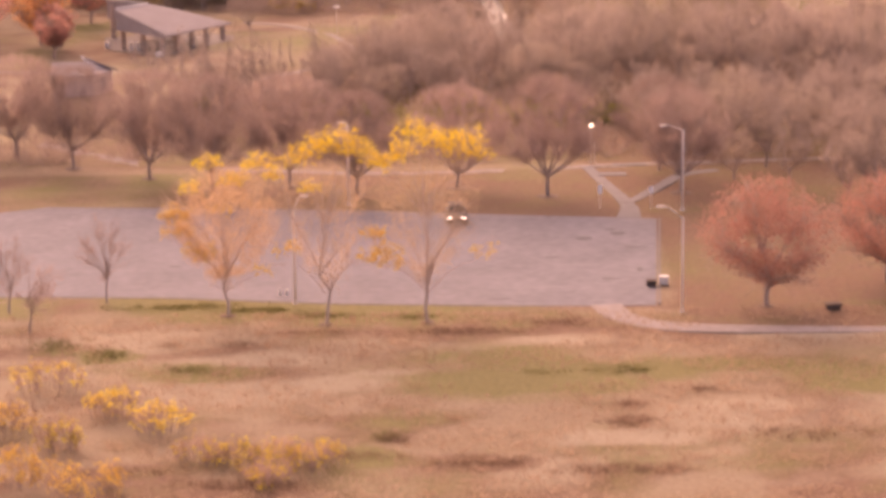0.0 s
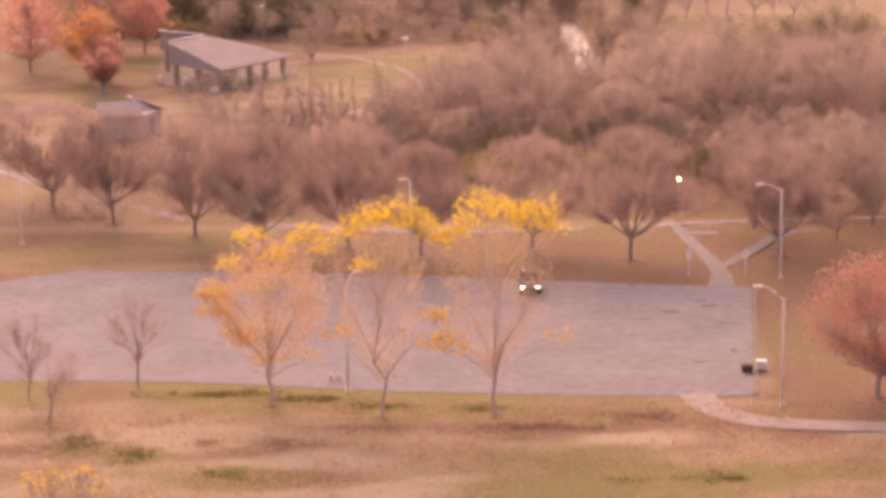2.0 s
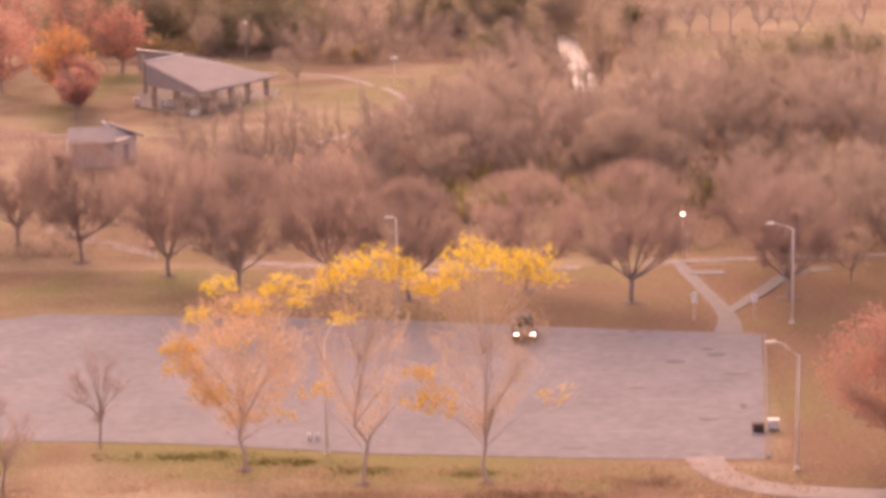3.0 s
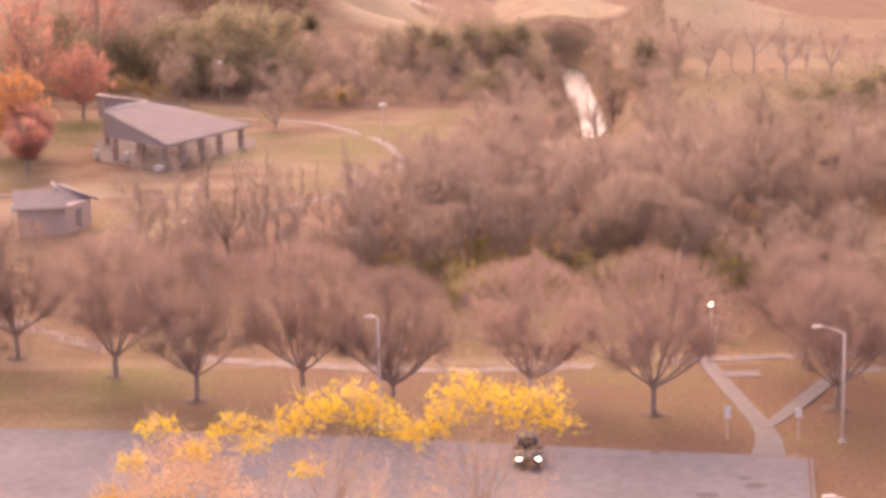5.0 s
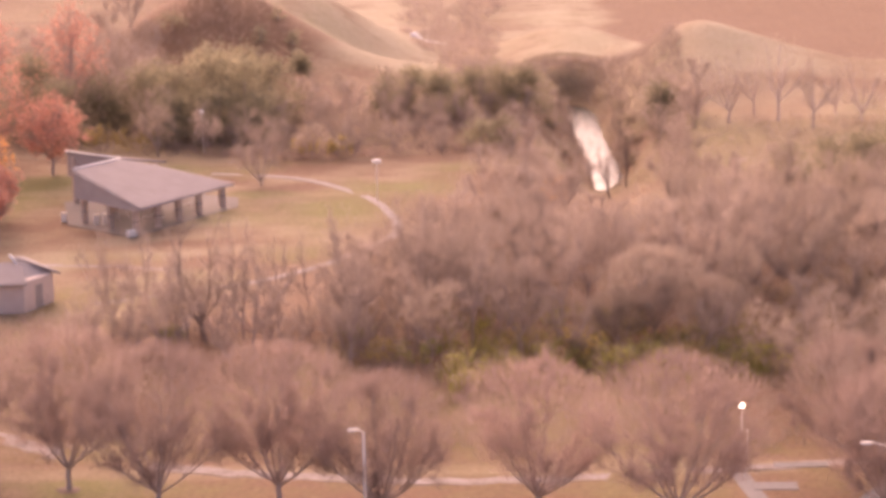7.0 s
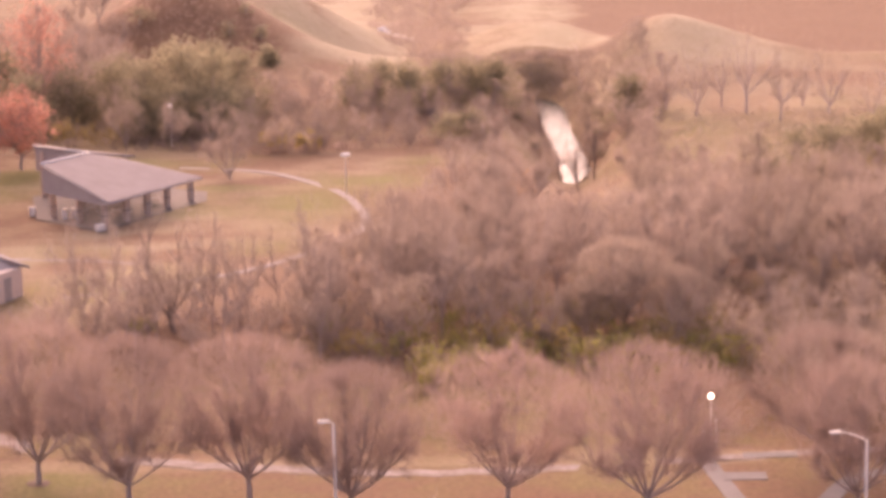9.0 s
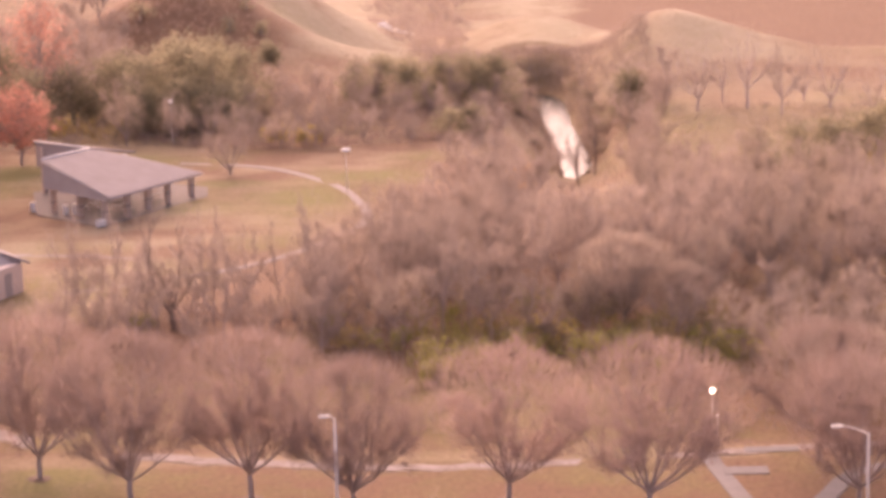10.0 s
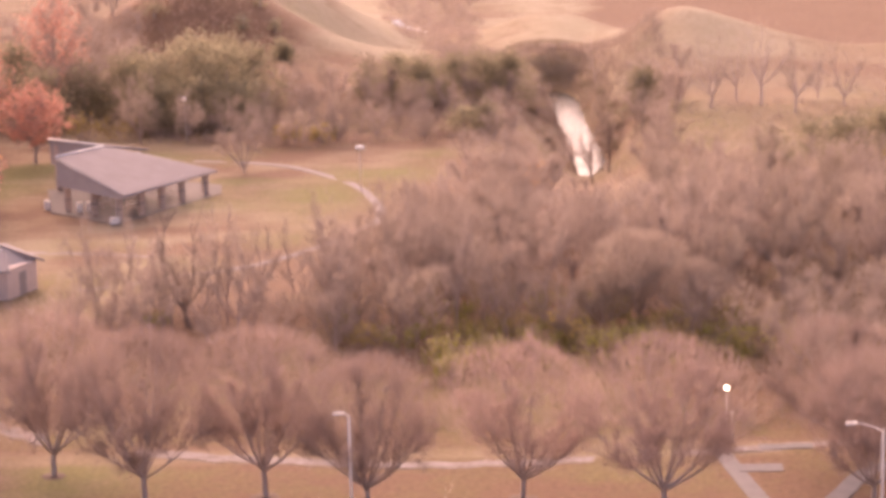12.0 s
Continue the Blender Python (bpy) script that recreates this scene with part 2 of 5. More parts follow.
def terrain(x, y):
    """Height of the ground: level round the car park, a ravine with the stream, knolls and a lower plain beyond it."""
    x, y = np.asarray(x, float), np.asarray(y, float)
    z = -9.0 * smoothstep(275, 305, y)
    z = z + 8.0 * np.exp(-((x + 39) / 14) ** 2 - ((y - 285) / 15) ** 2)
    z = z + 13.0 * np.exp(-((x + 31) / 15) ** 2 - ((y - 318) / 30) ** 2)
    z = z + 7.5 * rise_of(x, y)
    shelf = np.exp(-((x - 8) / 12) ** 2) * smoothstep(350, 325, y)
    past = y - bank_line(x)
    z = z + shelf * (4.4 * smoothstep(-24, -1.5, past) + 1.5 * smoothstep(-0.9, 0.9, past))
    z = z + smoothstep(420, 1500, y) * 25 * (1 + np.sin(x * 0.004))
    w = np.exp(-(stream_gap(x, y, VALLEY) / 6.0) ** 2)
    w = w * smoothstep(304, 288, y)
    z = z * (1 - w) + w * np.interp(y, [198, 213, 225, 238, 300], [0, -3.4, -5.8, -7.6, -7.6])
    z = z - 1.5 * np.exp(-(stream_gap(x, y) / 3.5) ** 4)
    return z


def wob(x, y, s, seed=0.0):
    return np.array([noise.noise(Vector((a * s + seed, b * s - seed, seed * 0.7))) for a, b in zip(np.ravel(x), np.ravel(y))]).reshape(np.shape(x))


def spread(lo, hi, step, far_lo, far_hi, ratio=1.35):
    mid = list(np.arange(lo, hi + 0.01, step))
    left, right, s = [], [], step
    while not left or left[-1] > far_lo:
        s *= ratio
        left.append((left[-1] if left else lo) - s)
    s = step
    while not right or right[-1] < far_hi:
        s *= ratio
        right.append((right[-1] if right else hi) + s)
    return np.array(left[::-1] + mid + right)


def make_ground():
    xs, ys = spread(-75, 85, 1.25, -2500, 2500), spread(5, 400, 1.25, -1500, 4000)
    X, Y = np.meshgrid(xs, ys)
    n1, n2, n3, n4 = wob(X, Y, 0.05, 3.1), wob(X, Y, 0.14, 7.7), wob(X * 0.5, Y, 0.22, 12.3), wob(X * 0.55, Y, 0.42, 21.9)
    Z = terrain(X, Y) + 0.10 * n2 * smoothstep(0, 3, np.abs(Y - 82) - 21)
    nx = len(xs)
    verts = np.stack([X, Y, Z], -1).reshape(-1, 3)
    i = np.arange(len(ys) - 1)[:, None] * nx + np.arange(nx - 1)[None]
    i = i.ravel()
    faces = np.stack([i, i + 1, i + nx + 1, i + nx], 1)

    def patch(cx, cy, rx, ry, soft=0.6):
        return np.clip(1.4 - np.sqrt(((X - cx) / rx) ** 2 + ((Y - cy) / ry) ** 2), 0, 1) * soft / 0.6

    g = 0.30 * n1 + 0.35 * n2
    green = 0.12 + g
    field = Y < 64
    # verge of the car park, and green patches in the field
    lot_edge = np.interp(X, [-70, -36, -22, -7.3, 6.6, 18.7], [68.8, 69.6, 68.6, 65.9, 64.6, 64.2])
    verge = smoothstep(8.5, 5.5, lot_edge - Y + 2.5 * n2) * (Y < lot_edge + 1)
    green = green + verge * (0.25 + 0.7 * smoothstep(10, -8, X)) * (0.75 + 0.9 * n2) * (X < 14)
    for cx, cy, rx, ry, w in ((6, 46, 12, 6, .6), (14, 44, 8, 3, .5), (-16.5, 47, 5, 3.2, .6), (-24.6, 51.2, 2.2, 1.5, 1.3), (-29.4, 53.5, 2.4, 1.8, .95), (0, 34, 4, 3, .35),
                              (20, 47, 9, 2, .4), (32, 44, 7, 5, .45), (4, 21, 9, 4, .45), (-3, 27, 3, 3, .6), (24, 26, 12, 5, .3)):
        green = green + 1.3 * patch(cx, cy, rx, ry, w) * (0.75 + 0.9 * n2)
    lawn = (Y > 96) & (Y < 117)
    green = np.where(lawn, green + 0.03 + 0.45 * smoothstep(-12, -30, X) * smoothstep(106, 111, Y) * (0.8 + n2), green)
    green = np.where((Y > 120) & (Y < 150), green + 0.16, green)
    green = np.where((X > 21) & (Y > 57) & (Y < 125), green * 0.8 + 0.1, green)
    meadow = (X < 0) & (Y > 160) & (Y < 225)
    green = np.where(meadow, green - 0.02 + 0.4 * n2, green)
    green = green + 0.38 * smoothstep(255, 275, Y)
    for cx, cy, rx, ry, w in ((-18, 193, 5, 6, .25), (-40, 213, 9, 6, .55), (-22, 204, 5, 2, .35)):
        green = green + patch(cx, cy, rx, ry, w)
    litter = 0.22 - 0.35 * n1 + 0.3 * n3
    litter = np.where(lawn, litter + 0.5 + 0.55 * smoothstep(-30, -12, X) + 0.4 * n3, litter)
    litter = np.where((X > 20) & (Y > 57) & (Y < 125), litter + 0.95, litter)
    litter = np.where((Y > 119) & (Y < 262), litter + 0.28 * smoothstep(-34, -4, X) + 0.1, litter)
    litter = litter + 0.5 * smoothstep(118.5, 121, Y) * smoothstep(156, 144, Y) * smoothstep(-44, -28, X)
    litter = np.where(field & (Y > 50), litter + 0.12 + 0.3 * smoothstep(-5, 12, X) * smoothstep(56, 60, Y), litter)
    litter = np.where(field & (Y < 36), litter + 0.12 + 0.9 * n2 + 0.6 * n3, litter)
    litter = np.where(field, litter + 0.45 * n3, litter)
    pale = 0.2 + 0.4 * n2 - 0.3 * n1 + np.where(field, 0.25 + 0.4 * n3, 0)
    # rusty weed patches and smooth pale ones in the field
    for cx, cy, rx, ry, w in ((14.3, 33.5, 1.6, 1.2, 1.2), (15, 37.5, 1.1, .7, 1.0), (-2.4, 30.4, 1.6, 1.4, .9), (-4.4, 26.2, 3, 1, .8), (-20.9, 23.4, 5, 1.6, .9), (4, 24.7, 4, 1.5, .8), (13, 23, 5, 1.5, .8),
                              (27.5, 47.6, 5, 2, .6), (20.4, 40.7, 3, 1.2, .7), (-8.8, 57.3, 5, 1.2, .9), (2.8, 56.7, 6, 1.4, .9), (-14.4, 54.3, 2.4, .6, .9), (-20, 54.3, 1.4, .5, 1.0), (-12, 19.5, 7, 2, .8)):
        litter = litter + patch(cx, cy, rx, ry, 0.7 * w)
    litter = litter + np.where(field, 0.75 * n4, 0.3 * n4)
    green = green + np.where(field, 0.45 * n4 - 0.05, 0.15 * n4)
    litter, green = litter + verge * (0.25 + 0.9 * n3), green + verge * 0.5 * n4
    for cx, cy, rx, ry, w in ((10.8, 54.7, 3, 1.3, 1.0), (-3, 46.1, 2.4, 1, 1.0), (8.7, 23.3, 3, 2, .9), (-24, 55.6, 9, 2.6, .9), (-13, 50.5, 6, 1.8, .7), (13.9, 29.7, 5, 1.6, .9), (21.5, 35.1, 5, 3, .8), (-8.2, 43.5, 5, 2, .7), (-14.7, 40.9, 6, 2.5, .7),
                              (30.7, 55.2, 5, 1.4, .9)):
        pale = pale + patch(cx, cy, rx, ry, 0.8 * w)
        litter, green = litter - patch(cx, cy, rx, ry, 0.6 * w), green - patch(cx, cy, rx, ry, 0.4 * w)
    pale = np.where(meadow, pale + 0.12, pale)
    litter = np.where(meadow, litter + 0.2 + 0.5 * n3 + 0.4 * n4, litter)
    far = smoothstep(250, 262, Y)
    knoll = np.clip(1.6 * np.exp(-((X + 39) / 15) ** 2 - ((Y - 281) / 17) ** 2), 0, 1) * smoothstep(310, 300, Y)
    hill = np.clip(2.2 * np.exp(-((X + 28) / 15) ** 2 - ((Y - 322) / 24) ** 2), 0, 1) * (1 - knoll)
    rise = np.clip(5.0 * rise_of(X, Y), 0, 1)
    foot = smoothstep(-29, -24, X + 0.1 * (Y - 290)) * smoothstep(-6, -11, X) * smoothstep(266, 276, Y)
    shelf = np.exp(-((X - 8) / 13) ** 2) * smoothstep(0, 1.5, Y - bank_line(X)) * smoothstep(430, 380, Y) * 0.8
    # below: slope lightened through its litter colour, to offset the shade on it
    below = np.exp(-((X - 5) / 11) ** 4) * smoothstep(252, 262, Y) * smoothstep(1, -1, Y - bank_line(X))
    hill = np.maximum(hill, foot * (1 - knoll))
    open_land = np.maximum(np.maximum(hill, rise), shelf)
    red = smoothstep(12, 18, X) * smoothstep(300, 312, Y)
    band = np.exp(-((Y - np.interp(X, [37, 44, 57], [372, 337, 331])) / 3.0) ** 2) * smoothstep(30, 38, X)
    green = green * (1 - 0.75 * far) + 0.02 * open_land + 0.3 * np.exp(-((X + 29) / 5) ** 2 - ((Y - 309) / 12) ** 2) * (0.7 + n2)
    litter = litter + far * 0.5 + 0.4 * knoll - 0.95 * open_land * (0.8 + 0.5 * n2) - 0.25 * below + 0.6 * red * (1 - rise) + 0.4 * band
    pale = pale + (0.75 + 0.5 * n3) * open_land + 0.15 * knoll
    green = green * (1 - 0.8 * red * (1 - rise)) * (1 - 0.8 * knoll)
    litter = litter - 0.25 * smoothstep(14, 20, X) * smoothstep(186, 200, Y) * smoothstep(262, 250, Y)
    green = green + 0.3 * smoothstep(14, 20, X) * smoothstep(186, 200, Y) * smoothstep(240, 225, Y)
    litter = litter + 0.6 * smoothstep(146, 152, Y) * smoothstep(180, 172, Y) * smoothstep(-30, -18, X)
    col = np.stack([green, litter, pale, np.ones_like(green)], -1).clip(0, 1).reshape(-1, 4)
    me = mesh_of("ground", verts, faces, TURF, True)
    at = me.color_attributes.new("turf_kind", "FLOAT_COLOR", "POINT")
    at.data.foreach_set("color", col.ravel())
    tagged(new("ground", me), "dry autumn grass with green patches and leaf litter", "ground", kind="structure")


make_ground()


def slab(name, outline, z, mat, label, category, thick=0.12, kind="structure"):
    bm = bmesh.new()
    top = [bm.verts.new((x, y, z)) for x, y in outline]
    low = [bm.verts.new((x, y, z - thick)) for x, y in outline]
    f = bm.faces.new(top)
    if f.normal.z < 0:
        f.normal_flip()
    n = len(top)
    for k in range(n):
        bm.faces.new((top[k], low[k], low[(k + 1) % n], top[(k + 1) % n]))
    bmesh.ops.recalc_face_normals(bm, faces=bm.faces)
    bmesh.ops.triangulate(bm, faces=[f for f in bm.faces if len(f.verts) > 4])
    return tagged(part(name, bm, mat), label, category, kind=kind)


def ribbon(name, points, width, z, mat, label, category, ragged=0.0, thick=0.12):
    p = along(points, 1.0)
    d = np.gradient(p, axis=0)
    d /= np.linalg.norm(d, axis=1)[:, None] + 1e-9
    s = np.stack([-d[:, 1], d[:, 0]], 1)
    rag = np.array([noise.noise(Vector((a * 0.6, b * 0.6, 5))) for a, b in p])[:, None] * ragged
    w = np.interp(np.linspace(0, 1, len(p)), np.linspace(0, 1, len(np.atleast_1d(width))), np.atleast_1d(width))[:, None]
    left, right = p + s * (w / 2 + rag), p - s * (w / 2 - rag)
    zz = terrain(p[:, 0], p[:, 1]) + z
    n = len(p)
    verts = [(*a, h) for a, h in zip(left, zz)] + [(*a, h) for a, h in zip(right, zz)]
    verts += [(x, y, h - thick) for x, y, h in verts]
    faces = []
    for i in range(n - 1):
        faces += [(i, i + n, i + n + 1, i + 1), (i, i + 1, i + 1 + 2 * n, i + 2 * n), (i + n, i + 3 * n, i + 3 * n + 1, i + n + 1)]
    faces += [(0, 2 * n, 3 * n, n), (n - 1, 2 * n - 1, 4 * n - 1, 3 * n - 1)]
    me = mesh_of(name, verts, faces, mat)
    bm = bmesh.new()
    bm.from_mesh(me)
    bmesh.ops.recalc_face_normals(bm, faces=bm.faces)
    bm.to_mesh(me)
    bm.free()
    return tagged(new(name, me), label, category, kind="structure")


LOT = [(-70, 68.8), (-36, 69.6), (-22, 68.6), (-7.3, 65.9), (6.6, 64.6), (14.0, 64.2), (18.7, 64.2), (21.2, 94.6), (17.5, 95.4), (5.3, 97.4), (-7.4, 99.8),
       (-19.3, 101.3), (-36.5, 102.8), (-41.0, 100.6), (-44, 98), (-70, 97)]
slab("road", LOT, 0.03, ASPHALT, "worn grey asphalt car park with patched cracks", "car park")

# paths
ribbon("pavement", [(14.6, 64.6), (15.0, 62.4), (16.2, 60.0), (19, 57.9), (23, 57.0), (29, 56.4), (36, 56.1), (48, 56), (80, 58)], [2.6, 2.2, 1.4, 1.15, 1.15, 1.15], 0.045, GRAVEL_PATH,
       "pale concrete footpath curving from the car park", "footpath")
ribbon("pavement", [(18.6, 95.0), (19.0, 99), (18.6, 103), (17.6, 108.5), (16.6, 114), (16.0, 118)], [2.4, 1.5, 1.3, 1.2, 1.2], 0.04, CONCRETE, "grey concrete footpath branch", "footpath", 0.05)
ribbon("pavement", [(18.9, 101.2), (20.6, 104.2), (23, 109), (25.4, 113.4), (29, 115.2)], [0.9, 1.3, 1.3, 1.2], 0.05, CONCRETE, "grey concrete footpath branch", "footpath", 0.05)
ribbon("pavement", [(-80, 178), (-60, 155), (-49.5, 142), (-42.6, 134.4), (-36, 127.6), (-28.4, 121.5), (-21.5, 119.1), (-14, 117.3), (-3, 115.7), (5.5, 116.3), (14.6, 117.6), (22, 118.6), (32, 119.5), (60, 121)],
       [2.0, 2.0, 1.8, 1.3, 1.15, 1.0], 0.035, WORN_GRAVEL, "worn gravel footpath behind the tree row", "footpath", 0.45)
ribbon("pavement", [(-30, 214), (-23.8, 212.4), (-19.6, 210.1), (-15.9, 205.8), (-12.8, 200.9), (-10.9, 195.3), (-9.8, 189.8), (-10.1, 185.3), (-12.2, 180.4), (-14.9, 176.0), (-19, 171.1), (-22.2, 168.6), (-25.8, 167), (-31.6, 163.7), (-36, 162)],
       [0.8, 0.9, 0.9, 0.9, 0.8], 0.04, GRAVEL_PATH, "pale curving footpath across the lawn", "footpath", 0.1)
ribbon("pavement", [(-75, 179), (-50, 176.8), (-40.5, 176.2), (-33, 175.2), (-27, 172.8)], [1.2, 1.0, 0.7], 0.035, WORN_GRAVEL, "faint worn footpath across the lawn", "footpath", 0.2)
ribbon("kerb", [(18.95, 64.3), (20.2, 79.5), (21.45, 94.5)], 0.17, 0.12, CONCRETE, "weathered concrete kerb along the car park", "kerb", thick=0.25)


# ---------------------------------------------------------------- trees
def limb(a, b, sag, rng, n=5):
    """Points of a crooked limb from a to b."""
    a, b = np.array(a, float), np.array(b, float)
    L = np.linalg.norm(b - a)
    t = np.linspace(0, 1, n)[:, None]
    p = a + (b - a) * t
    p += rng.normal(0, 0.022 * L, (n, 3)) * np.sin(t * np.pi)
    p[:, 2:] += sag * L * np.sin(t * np.pi) * (1 - t)
    return p


def tube_arrays(paths):
    """Verts and faces of many tapered tubes: (points, r0, r1, sides)."""
    V, F, base = [], [], 0
    for pts, r0, r1, sides in paths:
        n = len(pts)
        d = np.gradient(pts, axis=0)
        d /= np.linalg.norm(d, axis=1)[:, None] + 1e-9
        ref = np.where(np.abs(d[:, 2:]) > 0.9, np.array([[1.0, 0, 0]]), np.array([[0, 0, 1.0]]))
        a = np.cross(d, ref)
        a /= np.linalg.norm(a, axis=1)[:, None] + 1e-9
        b = np.cross(d, a)
        r = np.linspace(r0, r1, n)[:, None, None]
        ang = np.arange(sides) * math.tau / sides
        ring = pts[:, None] + r * (np.cos(ang)[None, :, None] * a[:, None] + np.sin(ang)[None, :, None] * b[:, None])
        V.append(ring.reshape(-1, 3))
        for i in range(n - 1):
            for k in range(sides):
                k2 = (k + 1) % sides
                F.append((base + i * sides + k, base + i * sides + k2, base + (i + 1) * sides + k2, base + (i + 1) * sides + k))
        base += n * sides
    return np.concatenate(V), F


def slivers(start, way, width, rng):
    """One thin triangle a twig."""
    side = np.cross(way, rng.normal(size=way.shape))
    side /= np.linalg.norm(side, axis=1)[:, None] + 1e-9
    side *= width[:, None] / 2
    n = len(start)
    V = np.stack([start - side, start + side, start + way], 1).reshape(-1, 3)
    return V, np.arange(3 * n).reshape(-1, 3)


def leaf_cards(centre, size, rng):
    """Small folded leaves: two triangles each, about the given centres."""
    n = len(centre)
    a, b = rng.normal(size=(n, 3)), rng.normal(size=(n, 3))
    a /= np.linalg.norm(a, axis=1)[:, None]
    b -= (a * b).sum(1)[:, None] * a
    b /= np.linalg.norm(b, axis=1)[:, None]
    c = np.cross(a, b) * 0.25
    s = size[:, None]
    V = np.stack([centre - a * s, centre + (b + c) * s * 0.6, centre + a * s, centre - (b - c) * s * 0.6], 1).reshape(-1, 3)
    q = np.arange(n)[:, None] * 4
    return V, np.concatenate([q + [0, 1, 2], q + [0, 2, 3]])


def crown_shape(height, low, spread_r, peak, rng, n):
    """Points on a crown's outer shell: widest at the share peak of its height."""
    u = rng.uniform(0, 1, n) ** 0.85
    ang = rng.uniform(0, math.tau, n)
    prof = np.where(u < peak, np.sin(np.clip(u / peak, 0, 1) * math.pi / 2) ** 0.7, np.cos(np.clip((u - peak) / (1 - peak), 0, 1) * math.pi / 2) ** 0.55)
    lump = np.array([noise.noise(Vector((math.cos(a) * 1.3 + spread_r, math.sin(a) * 1.3, h * 2.5))) for a, h in zip(ang, u)])
    r = spread_r * prof * rng.uniform(0.8, 1.06, n) * (1 + 0.22 * lump)
    u = np.clip(u + 0.05 * lump * u, 0, 1.05)
    return np.stack([r * np.cos(ang), r * np.sin(ang), low + u * (height - low)], 1)


def skeleton_of(height, low, spread_r, peak, limbs, subs, rng, trunk_r, lean=0.03, fork=0.75):
    """Trunk, limbs and branches; returns the tubes and the branch ends with their directions."""
    top = np.array([rng.normal(0, lean) * height, rng.normal(0, lean) * height, height * fork])
    trunk = limb((0, 0, -0.15), top, 0, rng, 8)
    tubes = [(trunk, trunk_r, trunk_r * 0.22, 7)]
    ends = []
    tips = crown_shape(height, low, spread_r, peak, rng, limbs)
    for tip in tips:
        h = np.clip(low * 0.75 + (tip[2] - low) * rng.uniform(0.1, 0.4), low * 0.7, height * fork)
        k = h / (height * fork)
        a = np.array([np.interp(k * 7, range(8), trunk[:, c]) for c in range(3)])
        p = limb(a, a + (tip - a) * 0.8, 0.12, rng, 5)
        r0 = trunk_r * (0.5 - 0.25 * k)
        tubes.append((p, r0, r0 * 0.3, 5))
        for s in range(subs):
            q = rng.uniform(0.3, 1.0)
            b = np.array([np.interp(q * 4, range(5), p[:, c]) for c in range(3)])
            out = tip + rng.normal(0, 0.22 * spread_r, 3)
            w = out - b
            w[2] += 0.15 * np.linalg.norm(w)
            if np.linalg.norm(w) > 0.45 * spread_r:
                w *= 0.45 * spread_r / np.linalg.norm(w)
            c = limb(b, b + w, 0.1, rng, 4)
            tubes.append((c, r0 * 0.28, 0.012, 3))
            ends.append((b, w))
    return tubes, ends


def twigs_on(ends, per, length, width, rng, up=0.35):
    S, W = [], []
    for b, w in ends:
        q = rng.uniform(0.15, 1.0, per)[:, None]
        s = b + w * q + rng.normal(0, 0.06, (per, 3))
        d = w / (np.linalg.norm(w) + 1e-9) + rng.normal(0, 0.6, (per, 3))
        d[:, 2] += up
        d /= np.linalg.norm(d, axis=1)[:, None]
        S.append(s)
        W.append(d * rng.uniform(0.45, 1.0, per)[:, None] * length)
    S, W = np.concatenate(S), np.concatenate(W)
    # each twig bears two finer ones
    S2 = np.repeat(S, 2, 0) + np.repeat(W, 2, 0) * rng.uniform(0.3, 0.8, (2 * len(S), 1))
    W2 = np.repeat(W, 2, 0) * 0.5 + rng.normal(0, 0.25 * length, (2 * len(S), 3))
    S, W = np.concatenate([S, S2]), np.concatenate([W, W2])
    return slivers(S, W, np.full(len(S), width) * rng.uniform(0.6, 1.3, len(S)), rng)


def plant_tree(name, x, y, tubes, crowns, bark, label, category="tree", group=""):
    """A tree thing: trunk with limbs, and its crown parts [(name, verts, faces, material)]."""
    ob = empty(name, x, y, float(terrain(x, y)))
    V, F = tube_arrays(tubes)
    t = new("trunk", mesh_of("trunk", V, F, bark, True))
    t.parent = ob
    for part_name, v, f, m in crowns:
        c = new(part_name, mesh_of(part_name, v, f, m))
        c.parent = ob
        tagged(c, kind="stuff")
    return tagged(ob, label, category, group)


def shell_twigs(n, height, low, spread_r, peak, length, width, rng, depth=0.75):
    """Fine twigs that fill the outer part of a crown and point outwards and up."""
    p = crown_shape(height, low, spread_r, peak, rng, n)
    mid = np.array([0, 0, low + 0.1 * (height - low)])
    k = rng.uniform(depth, 1.0, (n, 1))
    p = mid + (p - mid) * k
    d = p - mid
    d /= np.linalg.norm(d, axis=1)[:, None] + 1e-9
    d = d + rng.normal(0, 0.45, (n, 3)) + [0, 0, 0.25]
    d /= np.linalg.norm(d, axis=1)[:, None]
    return slivers(p - d * length * 0.4, d * length * rng.uniform(0.5, 1.1, (n, 1)), width * rng.uniform(0.6, 1.3, n), rng)


def join(*pairs):
    V, F, base = [], [], 0
    for v, f in pairs:
        V.append(v)
        F.append(np.asarray(f) + base)
        base += len(v)
    return np.concatenate(V), np.concatenate(F)


def bare_tree(seed, height=11.0, low=2.6, spread_r=4.6, peak=0.45, limbs=16, subs=8, per=9, trunk_r=0.2, length=1.0, width=0.03, twigs=None, fork=0.6, shell=1500):
    rng = np.random.default_rng(seed)
    tubes, ends = skeleton_of(height, low, spread_r, peak, limbs, subs, rng, trunk_r, fork=fork)
    V, F = join(twigs_on(ends, per, length, width, rng), shell_twigs(shell, height, low, spread_r, peak, length, width, rng))
    return tubes, [("crown", V, F, twigs or TWIGS)]


def curve3(a, m, b, n=7):
    """A bent limb: from a towards m, then on to b."""
    t = np.linspace(0, 1, n)[:, None]
    return (1 - t) ** 2 * np.asarray(a) + 2 * t * (1 - t) * np.asarray(m) + t ** 2 * np.asarray(b)


